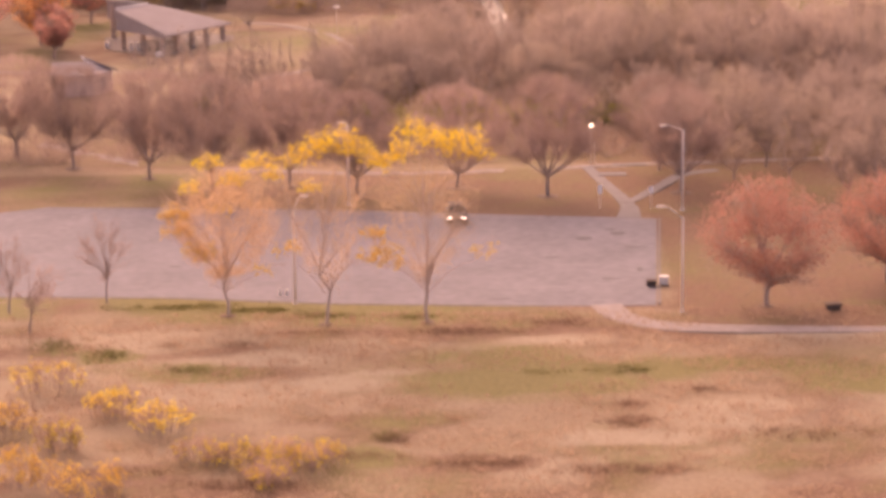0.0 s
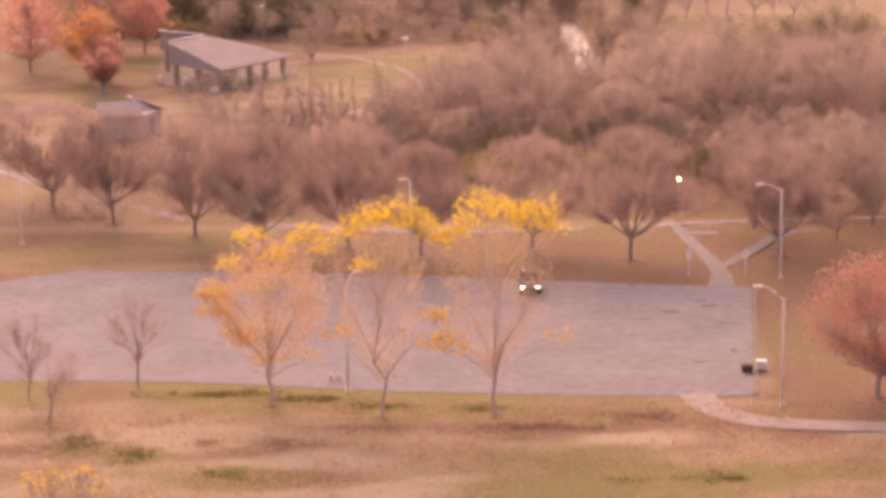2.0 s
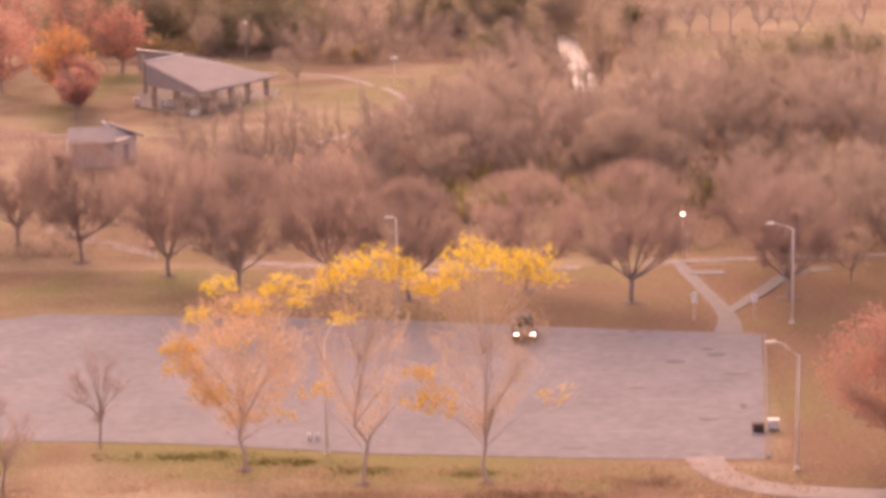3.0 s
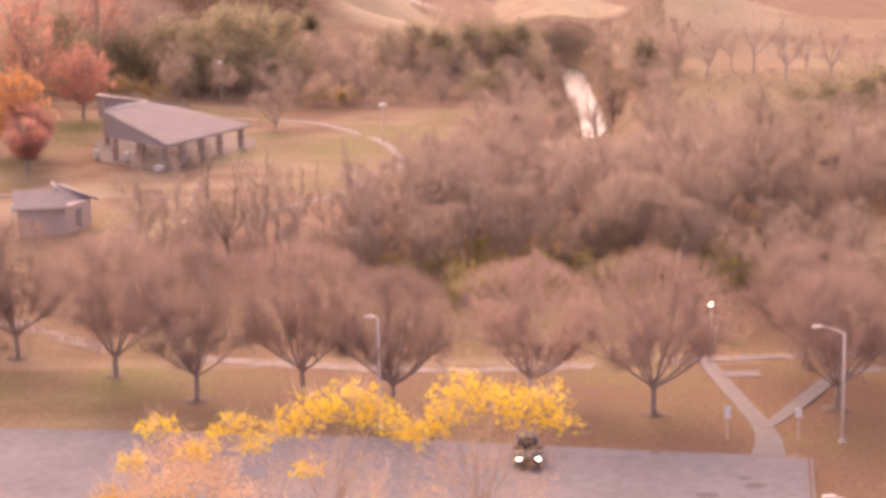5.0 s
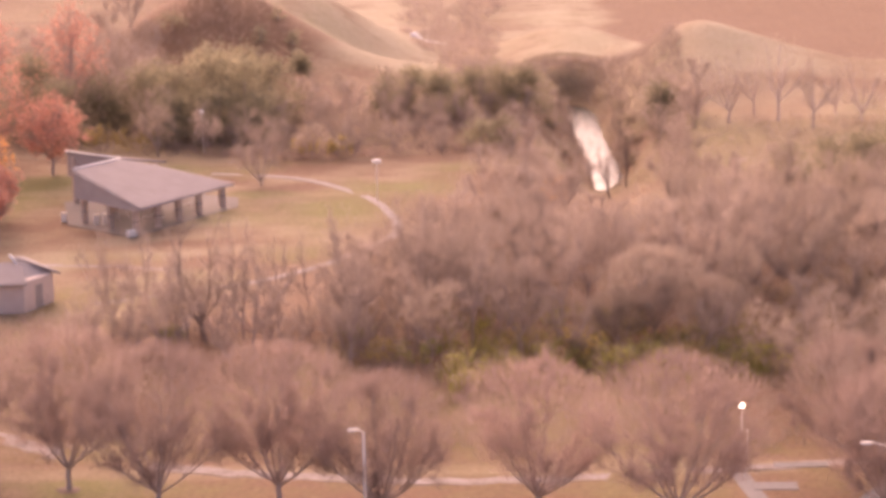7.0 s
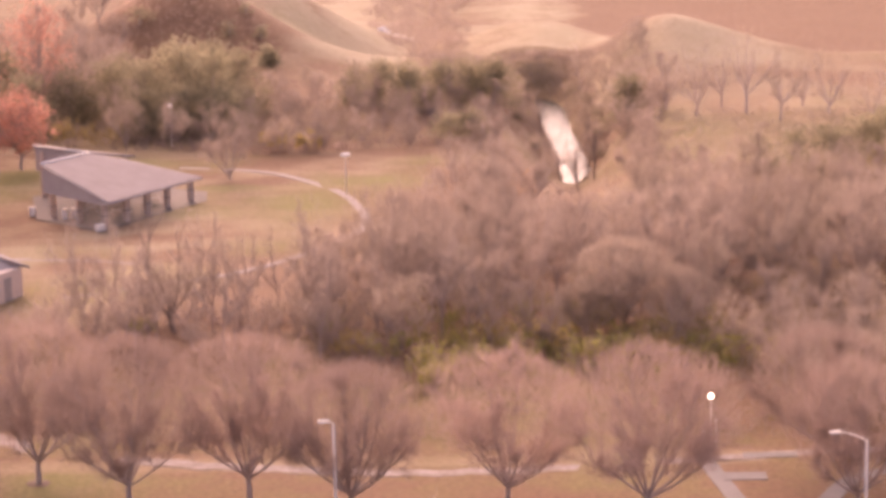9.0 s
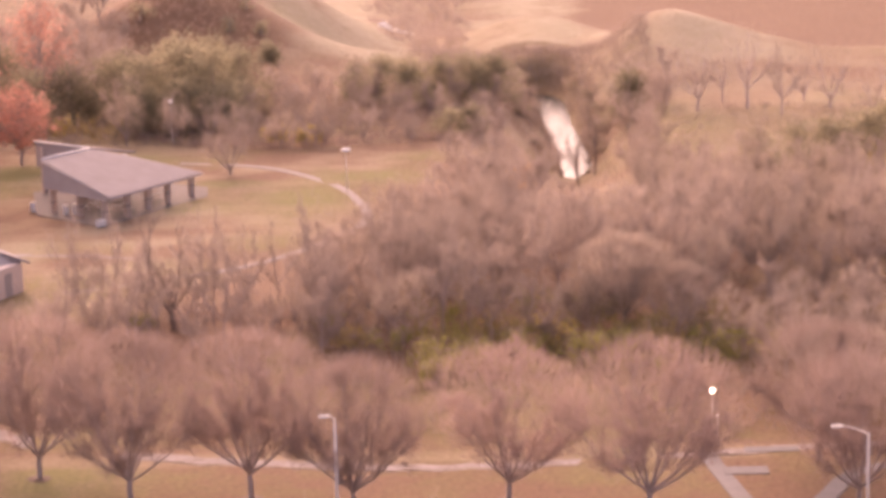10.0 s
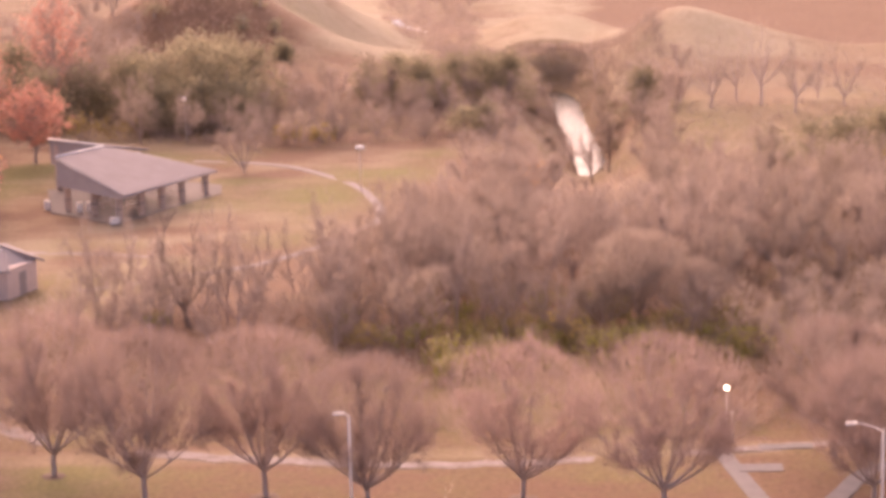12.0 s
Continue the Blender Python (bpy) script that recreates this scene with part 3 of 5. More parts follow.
def vase_tree(seed, height, fork, spread_r, limbs=11, subs=9, thirds=4, per=8, trunk_r=0.2, length=1.0, width=0.03, shell=2500, twigs=None, crown_low=0.34, upright=0.0):
    """A leafless tree whose limbs part low and fan out, with the fine twigs towards the outside and the top."""
    rng = np.random.default_rng(seed)
    top = np.array([rng.normal(0, 0.06), rng.normal(0, 0.06), fork])
    tubes = [(limb((0, 0, -0.15), top, 0, rng, 6), trunk_r, trunk_r * 0.8, 8)]
    ends = []
    for k in range(limbs):
        az = (k + rng.uniform(-0.3, 0.3)) * 2.4
        tilt = radians(rng.uniform(8, 24) if k % 3 == 0 else rng.uniform(30, 56)) * (1 - 0.5 * upright)
        reach = 1.0 / math.hypot(math.sin(tilt) / spread_r, math.cos(tilt) / (height - fork)) * rng.uniform(0.82, 1.0)
        out = np.array([math.cos(az), math.sin(az), 0])
        tip = top + out * reach * math.sin(tilt) + np.array([0, 0, reach * math.cos(tilt)])
        mid = top + out * reach * math.sin(tilt) * 0.62 + np.array([0, 0, reach * math.cos(tilt) * 0.36])
        a = top * rng.uniform(0.78, 1.0)
        p = curve3(a, mid, tip) + rng.normal(0, 0.05, (7, 3)) * np.linspace(0, 1, 7)[:, None]
        r0 = trunk_r * rng.uniform(0.38, 0.55)
        tubes.append((p, r0, 0.015, 6))
        for j in range(subs):
            q = rng.uniform(0.25, 0.97)
            b = np.array([np.interp(q * 6, range(7), p[:, c]) for c in range(3)])
            w = (tip - a) / np.linalg.norm(tip - a) + rng.normal(0, 0.55, 3)
            w[2] += 0.35
            w *= spread_r * rng.uniform(0.22, 0.42) * (1.15 - 0.5 * q) / np.linalg.norm(w)
            tubes.append((limb(b, b + w, 0.08, rng, 4), r0 * 0.35 * (1.1 - 0.7 * q) + 0.006, 0.008, 4))
            ends.append((b + w * 0.4, w * 0.6))
            for i in range(thirds):
                h = rng.uniform(0.2, 1.0)
                c = b + w * h
                v = w / np.linalg.norm(w) + rng.normal(0, 0.5, 3)
                v[2] += 0.25
                v *= rng.uniform(0.5, 1.1) * 0.17 * spread_r / np.linalg.norm(v)
                tubes.append((np.stack([c, c + v * 0.5 + rng.normal(0, 0.04, 3), c + v]), 0.013, 0.006, 3))
                ends.append((c, v))
    pairs = [twigs_on(ends, per, length * 0.75, width, rng, 0.3)]
    if shell:
        u = rng.uniform(0, 1, (shell, 3))
        ang, up = u[:, 0] * math.tau, crown_low + (1 - crown_low) * u[:, 1] ** 0.75
        lump = np.array([noise.noise(Vector((math.cos(g) * 1.4 + seed, math.sin(g) * 1.4, h * 3))) for g, h in zip(ang, up)])
        k = (up - crown_low) / (1 - crown_low)
        rad = spread_r * np.sqrt(np.clip(1 - np.abs(k - 0.42) ** 2.2 / np.where(k < 0.42, 0.15, 0.30), 0, 1)) * (0.45 + 0.55 * u[:, 2] ** 0.5) * (1 + 0.2 * lump)
        c = np.stack([rad * np.cos(ang), rad * np.sin(ang), height * up * (1 + 0.05 * lump)], 1)
        d = c - top
        d /= np.linalg.norm(d, axis=1)[:, None] + 1e-9
        d = d + rng.normal(0, 0.3, d.shape) + [0, 0, 0.35]
        d *= length * rng.uniform(0.5, 1.1, (shell, 1)) / np.linalg.norm(d, axis=1)[:, None]
        pairs.append(slivers(c - d * 0.5, d, width * rng.uniform(0.6, 1.2, shell), rng))
    V, F = join(*pairs)
    return tubes, [("crown", V, F, twigs or TWIGS)]


# row of bare trees between the car park and the gravel path
ROW = [(-43.0, 126.4, 1.0), (-36.3, 120.2, 1.0), (-28.0, 114.8, 1.02), (-21.2, 108.8, 1.08), (-13.6, 110.0, 1.05), (-6.9, 106.4, 0.95), (2.8, 108.8, 0.95), (11.5, 104.6, 1.1),
       (24.4, 105.4, 0.95), (23.2, 115.7, 0.9), (-51, 131, 1.0)]
row_kinds = []
for k in range(4):
    tubes, crowns = vase_tree(40 + k, 10.7, (1.9, 2.2, 1.7, 2.0)[k], (5.3, 5.0, 5.5, 5.2)[k], 12, 10, 4, 8, 0.2, 1.15, 0.027, 4200, ROW_TWIGS, 0.34)
    row_kinds.append(plant_tree("bare_tree", 0, 0, tubes, crowns, BARK, "leafless broad-crowned tree standing in littered grass", group="tree row by the car park"))
for k, (x, y, s) in enumerate(ROW):
    o = row_kinds[k] if k < 4 else copy_thing(row_kinds[k % 4], Matrix())
    o.matrix_basis = pose(x, y, 0, 0, 0, (k * 67) % 360) @ Matrix.Scale(s, 4)

MULCH = material("dark_mulch", (0.14, 0.092, 0.065), (0.25, 0.165, 0.12), 0.95, 1.5, 10)
mulch_rng = np.random.default_rng(8)


def mulch_ring(x, y, r):
    """A low mound of mulch round a tree's foot."""
    n, v = 20, [(0, 0, 0.14)]
    for k in range(n):
        a, q = k * math.tau / n, mulch_rng.uniform(0.8, 1.15)
        v += [(0.55 * r * q * math.cos(a), 0.55 * r * q * math.sin(a), 0.1), (r * q * math.cos(a), r * q * math.sin(a), -0.06)]
    f = []
    for k in range(n):
        i, j = 1 + 2 * k, 1 + 2 * ((k + 1) % n)
        f += [(0, i, j), (i, i + 1, j + 1, j)]
    ob = new("trim", mesh_of("trim", v, f, MULCH, True))
    ob.location = (x, y, float(terrain(x, y)))
    tagged(ob, "dark mulch ring round a tree foot", "mulch", kind="structure")


for x, y, s in ROW[1:9]:
    mulch_ring(x, y, 1.2 * s)
for x, y in ((0.0, 60.0), (-8.1, 59.7), (-16.2, 62.8), (27.6, 63.4)):
    mulch_ring(x, y, 0.8)


# ---------------------------------------------------------------- autumn trees
def leaf_tree(name, x, y, seed, height, low, spread_r, peak, leaves, size, mat, label, bark=BARK, clumps=(), clump_mat=None, limbs=16, subs=8, trunk_r=0.2, twigs=TWIGS, per=6,
              shell=900, category="tree", group="", sparse=0.45):
    rng = np.random.default_rng(seed)
    tubes, ends = skeleton_of(height, low, spread_r, peak, limbs, subs, rng, trunk_r, fork=0.7)
    crowns = []
    if leaves:
        p = crown_shape(height, low, spread_r, peak, rng, leaves)
        mid = np.array([0, 0, low + 0.25 * (height - low)])
        p = mid + (p - mid) * rng.uniform(sparse, 1.02, (leaves, 1)) ** 0.6 + rng.normal(0, 0.15, (leaves, 3))
        # leaves hang in clusters and leave gaps
        keep = np.array([noise.noise(Vector(q) * 0.75 + Vector((seed, 0, 0))) for q in p]) > -0.12
        p = p[keep]
        v, f = leaf_cards(p, rng.uniform(0.6, 1.3, len(p)) * size, rng)
        crowns.append(("foliage", v, f, mat))
    bright, faded, extra = [], [], []
    for dx, dz, r, n in clumps:
        c = np.array([dx, rng.normal(0, 0.4), dz])
        # small sprays of leaves round the outside and the top of each cluster
        puffs = rng.normal(size=(max(9, n // 6), 3))
        puffs[:, 2] = np.abs(puffs[:, 2]) - 0.35
        puffs *= (r * rng.uniform(0.35, 1.08, (len(puffs), 1)) / np.linalg.norm(puffs, axis=1)[:, None])
        p = c + np.repeat(puffs * [1.15, 1, 0.8], 7, 0) + rng.normal(0, 0.1, (7 * len(puffs), 3))
        v, f = leaf_cards(p, rng.uniform(0.6, 1.3, len(p)) * max(size, 0.075) * 1.2, rng)
        (bright if dz > 9 or clump_mat is None else faded).append((v, f))
        # a branch runs out to each cluster
        h = min(max(dz - 0.9 * abs(dx) - 1.0, low * 0.8), height * 0.6)
        tubes.append((limb((0, 0, h), c, 0.1, rng, 6), 0.035, 0.012, 4))
        q = c + rng.normal(0, 0.35, (int(n * 0.18) + 6, 3)) * r
        d = (q - [0, 0, h]) / np.linalg.norm(q - [0, 0, h], axis=1)[:, None] + rng.normal(0, 0.4, q.shape)
        extra.append(slivers(q, d * 0.9, np.full(len(q), 0.035), rng))
    if bright:
        crowns.append(("bright_foliage", *join(*bright), clump_mat or mat))
    if faded:
        crowns.append(("faded_foliage", *join(*faded), AMBER))
    v, f = join(*extra, twigs_on(ends, per, 0.8, 0.028, rng), shell_twigs(shell, height, low, spread_r, peak, 0.9, 0.026, rng, 0.5))
    crowns.append(("crown", v, f, twigs))
    return plant_tree(name, x, y, tubes, crowns, bark, label, category, group)


PINKISH = leafy("faded_leaves", (0.66, 0.44, 0.25), (0.8, 0.56, 0.35), 0.6)
leaf_tree("yellow_tree", 0.0, 60.0, 301, 14.6, 3.0, 4.4, 0.72, 12000, 0.05, PINKISH, "tall slender tree with bright yellow leaves high in its crown", PALE_BARK,
          [(-0.7, 15.5, 1.7, 700), (0.8, 14.6, 1.6, 560), (3.0, 15.0, 1.7, 700), (4.3, 13.9, 1.2, 300), (-2.8, 13.4, 1.2, 360), (-3.7, 12.9, 0.9, 200), (-1.5, 14.2, 1.2, 300), (2.0, 13.9, 1.2, 240), (-4.1, 7.3, 1.1, 300), (-3.6, 5.5, 1.6, 620), (-2.6, 4.8, 1.0, 160), (4.8, 5.8, 1.2, 130)], YELLOW, 11, 6, 0.14,
          TAN_TWIGS, 5, 700, group="yellow trees by the car park")
leaf_tree("yellow_tree", -8.1, 59.7, 302, 14.0, 3.2, 3.9, 0.74, 10000, 0.05, PINKISH, "tall slender tree with a yellow crown top and thin bare limbs", PALE_BARK,
          [(1.5, 15.0, 1.7, 720), (-0.4, 14.5, 1.6, 600), (-1.5, 13.8, 1.2, 380), (2.8, 14.2, 1.3, 360), (3.6, 13.4, 0.9, 180), (-2.4, 13.2, 0.9, 200), (-1.1, 11.2, 0.9, 170), (-2.9, 6.2, 1.2, 190)], YELLOW, 10, 6, 0.13, TAN_TWIGS, 5, 700,
          group="yellow trees by the car park")
leaf_tree("yellow_tree", -16.2, 62.8, 303, 12.6, 2.6, 4.5, 0.58, 30000, 0.058, PINKISH, "broad tree with fading yellow and orange leaves", PALE_BARK,
          [(-1.2, 12.6, 1.2, 360), (0.8, 11.1, 1.2, 340), (2.9, 12.5, 1.4, 560), (3.9, 11.5, 0.9, 200), (-4.0, 8.4, 1.3, 620), (-3.8, 7.0, 1.2, 420), (-2.1, 5.5, 1.4, 520), (-2.9, 10.4, 1.1, 260), (-0.4, 8.6, 1.0, 120), (3.0, 3.7, 0.9, 90)], YELLOW, 11, 6, 0.14, TAN_TWIGS, 5, 700,
          group="yellow trees by the car park")

for x, y, s, h in ((-34.2, 64.5, 311, 6.6), (-31.6, 58.1, 312, 6.2), (-26.6, 67.6, 313, 7.2)):
    tubes, crowns = bare_tree(s, h, 2.0, 2.6, 0.5, 12, 6, 6, 0.09, 0.8, 0.026, ROW_TWIGS, 0.8, 60)
    plant_tree("young_tree", x, y, tubes, crowns, BARK, "thin leafless young tree in dry grass", group="young trees by the car park")

leaf_tree("red_tree", 27.6, 63.4, 321, 10.9, 1.9, 5.8, 0.45, 22000, 0.1, ROSE_RED, "round-crowned tree with thinning rust-red leaves", sparse=0.3, per=8, shell=2200, group="red trees")
leaf_tree("red_tree", 38.6, 70.6, 322, 9.6, 1.8, 5.2, 0.45, 17000, 0.1, ROSE_RED, "round-crowned tree with thinning rust-red leaves", sparse=0.3, per=8, shell=1800, group="red trees")
for x, y, s, h, r, m, lab in ((-58.8, 202.0, 331, 10.5, 5.2, RED, "large tree with dull red autumn leaves"), (-50.6, 196.4, 332, 9.0, 4.0, ORANGE, "tree with glowing orange autumn leaves"),
                              (-48.2, 193.0, 333, 6.0, 2.8, RED, "small tree with red autumn leaves on the lawn"), (-46.4, 215.0, 334, 8.5, 4.0, RED, "tree with red autumn leaves before dark evergreens"),
                              (-52.5, 217.0, 335, 17.0, 4.2, RED, "tall narrow tree with red autumn leaves"), (-61.0, 219.0, 336, 14.0, 5.0, RED, "large tree with dull red autumn leaves"),
                              (-47.5, 186.5, 337, 5.6, 2.6, RED, "small tree with faded red autumn leaves on the lawn"), (-49.0, 243.0, 338, 14.0, 4.5, RED, "tall tree with pale red leaves behind the shelter")):
    leaf_tree("autumn_tree", x, y, s, h, 1.6, r, 0.45, 5200, 0.17, m, lab, sparse=0.3, per=4, shell=700, group="autumn trees by the shelter")


# ---------------------------------------------------------------- shrubs and evergreens
def shrub(name, x, y, seed, height, radius, leaves, size, mat, label, group="", stems=22, twig=TAN_TWIGS, top=0.35, category="shrub", foot_share=0.3):
    """Stems that fan out of the ground, with leaves towards their ends."""
    rng = np.random.default_rng(seed)
    tubes, tips = [], []
    for _ in range(stems):
        a, r = rng.uniform(0, math.tau), radius * math.sqrt(rng.uniform(0.02, 1))
        tip = np.array([r * math.cos(a), r * math.sin(a), height * rng.uniform(0.6, 1.0) * (1 - 0.35 * (r / radius) ** 2)])
        foot = np.array([tip[0] * foot_share, tip[1] * foot_share, -0.1])
        tubes.append((limb(foot, tip, 0.05, rng, 4), 0.025, 0.008, 3))
        tips.append((foot + (tip - foot) * 0.4, (tip - foot) * 0.6))
    v, f = twigs_on(tips, 12, 0.6, 0.03, rng)
    crowns = [("twig_mass", v, f, twig)]
    if leaves:
        k = rng.integers(0, len(tips), leaves)
        b, w = np.array([t[0] for t in tips])[k], np.array([t[1] for t in tips])[k]
        p = b + w * rng.uniform(top, 1.1, (leaves, 1)) + rng.normal(0, 0.22, (leaves, 3))
        p[:, 2] = np.maximum(p[:, 2], 0.05)
        p = p[np.array([noise.noise(Vector(q) * 1.1 + Vector((seed, 0, 0))) for q in p]) > -0.05]
        leaves = len(p)
        v, f = leaf_cards(p, rng.uniform(0.6, 1.3, leaves) * size, rng)
        crowns.insert(0, ("foliage", v, f, mat))
    ob = plant_tree(name, x, y, tubes, crowns, BARK, label, category, group)
    for c in ob.children:
        if c.name.startswith("trunk"):
            c.name = "stem_mass"
            tagged(c, kind="stuff")
    return ob


for x, y, s, h, r, n, m, lab in ((-28.0, 38.5, 401, 2.6, 2.4, 380, YELLOW, "tall shrub with sparse bright yellow leaves"), (-22.3, 31.8, 402, 2.6, 1.8, 520, YELLOW, "tall shrub with sparse bright yellow leaves"),
                                 (-18.8, 28.3, 403, 2.5, 1.9, 620, YELLOW, "tall shrub with sparse bright yellow leaves"), (-25.3, 24.5, 404, 2.6, 1.6, 320, YELLOW, "tall shrub with a few yellow leaves"),
                                 (-27.6, 17.5, 405, 3.0, 2.6, 1100, AMBER, "tangled shrub with orange leaves in dry grass"), (-22.0, 15.0, 406, 2.4, 2.6, 900, AMBER, "tangled shrub with orange leaves in dry grass"),
                                 (-15.4, 21.4, 407, 1.9, 1.6, 200, YELLOW, "low brown shrub with yellow leaf tips"), (-12.6, 20.8, 408, 1.8, 1.6, 260, YELLOW, "low brown shrub with yellow leaf tips"),
                                 (-10.0, 20.6, 409, 2.0, 1.6, 300, YELLOW, "low brown shrub with yellow leaf tips"), (-7.4, 20.0, 410, 2.0, 1.5, 330, YELLOW, "low brown shrub with yellow leaf tips"),
                                 (-10.6, 17.0, 411, 1.6, 1.6, 220, YELLOW, "low brown shrub with yellow leaf tips"), (-29.6, 29.0, 412, 2.4, 2.0, 500, AMBER, "tangled shrub with orange leaves in dry grass")):
    shrub("yellow_shrub", x, y + 4.3, s, h * 0.85, r * 1.15, int(n * 2.0), 0.1, m, lab, "shrubs in the dry field", stems=46, twig=RUST_TWIGS, top=0.75 if m is YELLOW else 0.4, foot_share=0.8)


def cedar(x, y, seed, height, radius, label="dark olive evergreen tree", group="evergreens"):
    rng = np.random.default_rng(seed)
    tubes = [(limb((0, 0, -0.1), (0, 0, height * 0.95), 0, rng, 6), 0.16, 0.03, 5)]
    # boughs in uneven tufts round the stem
    P, D = [], []
    for k in range(int((7 if height > 4 else 5) * height)):
        u = rng.uniform(0.06, 0.97)
        a = rng.uniform(0, math.tau)
        r = radius * (1 - u) ** 0.6 * rng.uniform(0.25, 1.1)
        c = np.array([r * math.cos(a), r * math.sin(a), u * height])
        n = 55 if height > 2.5 else 24
        q = rng.normal(0, 1, (n, 3)) * [0.72, 0.72, 0.5] * (0.5 + 0.2 * radius)
        P.append(c + q)
        D.append(q + np.array([math.cos(a), math.sin(a), 0.5]) * 0.6)
    p, d = np.concatenate(P), np.concatenate(D)
    p[:, 2] = np.maximum(p[:, 2], 0.1)
    d /= np.linalg.norm(d, axis=1)[:, None]
    n = len(p)
    v, f = slivers(p - d * 0.2, d * rng.uniform(0.3, 0.65, (n, 1)), rng.uniform(0.1, 0.22, n), rng)
    return plant_tree("evergreen_tree", x, y, tubes, [("foliage", v, f, CEDAR)], BARK, label, "tree", group)


cedar_spots = [(-44.5, 236, 6.8, 3.8), (-40.0, 238, 6.8, 3.8), (-36.0, 234, 7.2, 4.2), (-32.4, 238, 8.4, 4.8), (-28.6, 235, 8.0, 4.4), (-26.2, 240, 7.2, 3.6), (-33.5, 243, 8.0, 4.6), (-38.5, 244, 6.8, 4.0), (-29.5, 245, 7.8, 4.2),
               (-31.0, 231, 5.6, 3.4), (-35.6, 229, 5.0, 3.0), (-27.0, 230, 4.8, 2.8),
               (-52, 236, 9, 4.0), (-56.5, 231, 9, 4.0), (-48.4, 231, 6.4, 3.2), (-10.5, 245, 5.0, 2.8), (-7.4, 242, 5.4, 3.0), (-4.0, 245, 5.2, 3.0), (-0.6, 247, 5.4, 3.0), (2.2, 249, 5.4, 2.8), (-13.5, 247, 4.4, 2.4),
               (-2.6, 226, 3.0, 2.2), (-0.2, 227, 3.0, 2.0), (32.0, 208, 3.6, 2.8), (35.4, 207, 4.4, 3.2), (38.8, 209, 4.8, 3.2), (41.6, 211, 5.2, 3.0), (28.6, 211, 2.8, 2.2), (17.4, 243, 5.6, 2.6), (45.0, 212, 4.5, 3.0),
               (-24.6, 262, 3.2, 1.2), (-31.2, 284, 1.4, 0.9), (-28.8, 279, 1.3, 0.9), (-33.6, 289, 1.4, 1.0), (-26.6, 274, 1.7, 0.7), (-25.6, 269, 1.8, 0.7), (-36.5, 280, 1.4, 1.0), (-41.5, 274, 2.0, 1.6), (-30.4, 273, 1.5, 0.8)]
for k, (x, y, h, r) in enumerate(cedar_spots):
    cedar(x, y, 500 + k, h, r)

for k, (x, y, h, r, m, lab) in enumerate(((-43.0, 225.5, 3.2, 2.6, DULL_YELLOW, "dull yellow shrub at the edge of the evergreens"), (-39.4, 226.5, 2.8, 2.4, DULL_YELLOW, "dull yellow shrub at the edge of the evergreens"),
                                          (-20.5, 222, 2.6, 1.8, DULL_YELLOW, "dull yellow shrub by the lawn"), (-17.0, 221.5, 2.2, 1.8, DULL_YELLOW, "yellow-brown shrub by the lawn"), (43.5, 214, 2.6, 2.6, OLIVE, "olive shrub at the wood's edge"),
                                          (-2.6, 137.5, 3.0, 2.0, OLIVE, "green shrub at the edge of the wood"), (0.4, 138.5, 2.6, 2.2, OLIVE, "green shrub at the edge of the wood"), (-2.4, 134.5, 2.4, 1.2, OLIVE, "green shrub at the edge of the wood"),
                                          (11.5, 142.5, 2.2, 2.0, OLIVE, "green shrub at the edge of the wood"), (14.6, 143, 2.4, 2.2, DULL_YELLOW, "yellow-green shrub at the edge of the wood"), (17.6, 142, 2.4, 2.0, OLIVE, "green shrub at the edge of the wood"), (-6.0, 143, 2.4, 2.2, OLIVE, "green shrub at the edge of the wood"), (-9.0, 145, 2.0, 2.0, DULL_YELLOW, "yellow-green shrub at the edge of the wood"), (2.2, 145, 3.0, 2.2, DULL_YELLOW, "yellow-green shrub at the edge of the wood"), (6.4, 144.5, 3.0, 2.2, DULL_YELLOW, "yellow-green shrub at the edge of the wood"), (8.6, 140, 2.6, 1.8, OLIVE, "green shrub at the edge of the wood"), (4.2, 142, 2.6, 2.0, OLIVE, "green shrub at the edge of the wood"), (20.8, 140.5, 3.0, 2.6, OLIVE, "green shrub at the edge of the wood"),
                                          (-26.0, 150.5, 1.4, 1.2, OLIVE, "green shrub among saplings"), (-11.0, 150, 2.0, 1.8, OLIVE, "green shrub among saplings"), (4.6, 196, 3.4, 2.0, ORANGE, "orange-leaved shrub in the wood"),
                                          (41, 205, 2.4, 2.6, DULL_YELLOW, "dull yellow shrub at the wood's edge"), (45.5, 206, 2.8, 2.8, DULL_YELLOW, "dull yellow shrub at the wood's edge"))):
    shrub("shrub", x, y, 450 + k, h, r, 900, 0.13, m, lab, "shrubs at the wood's edge", top=0.15)


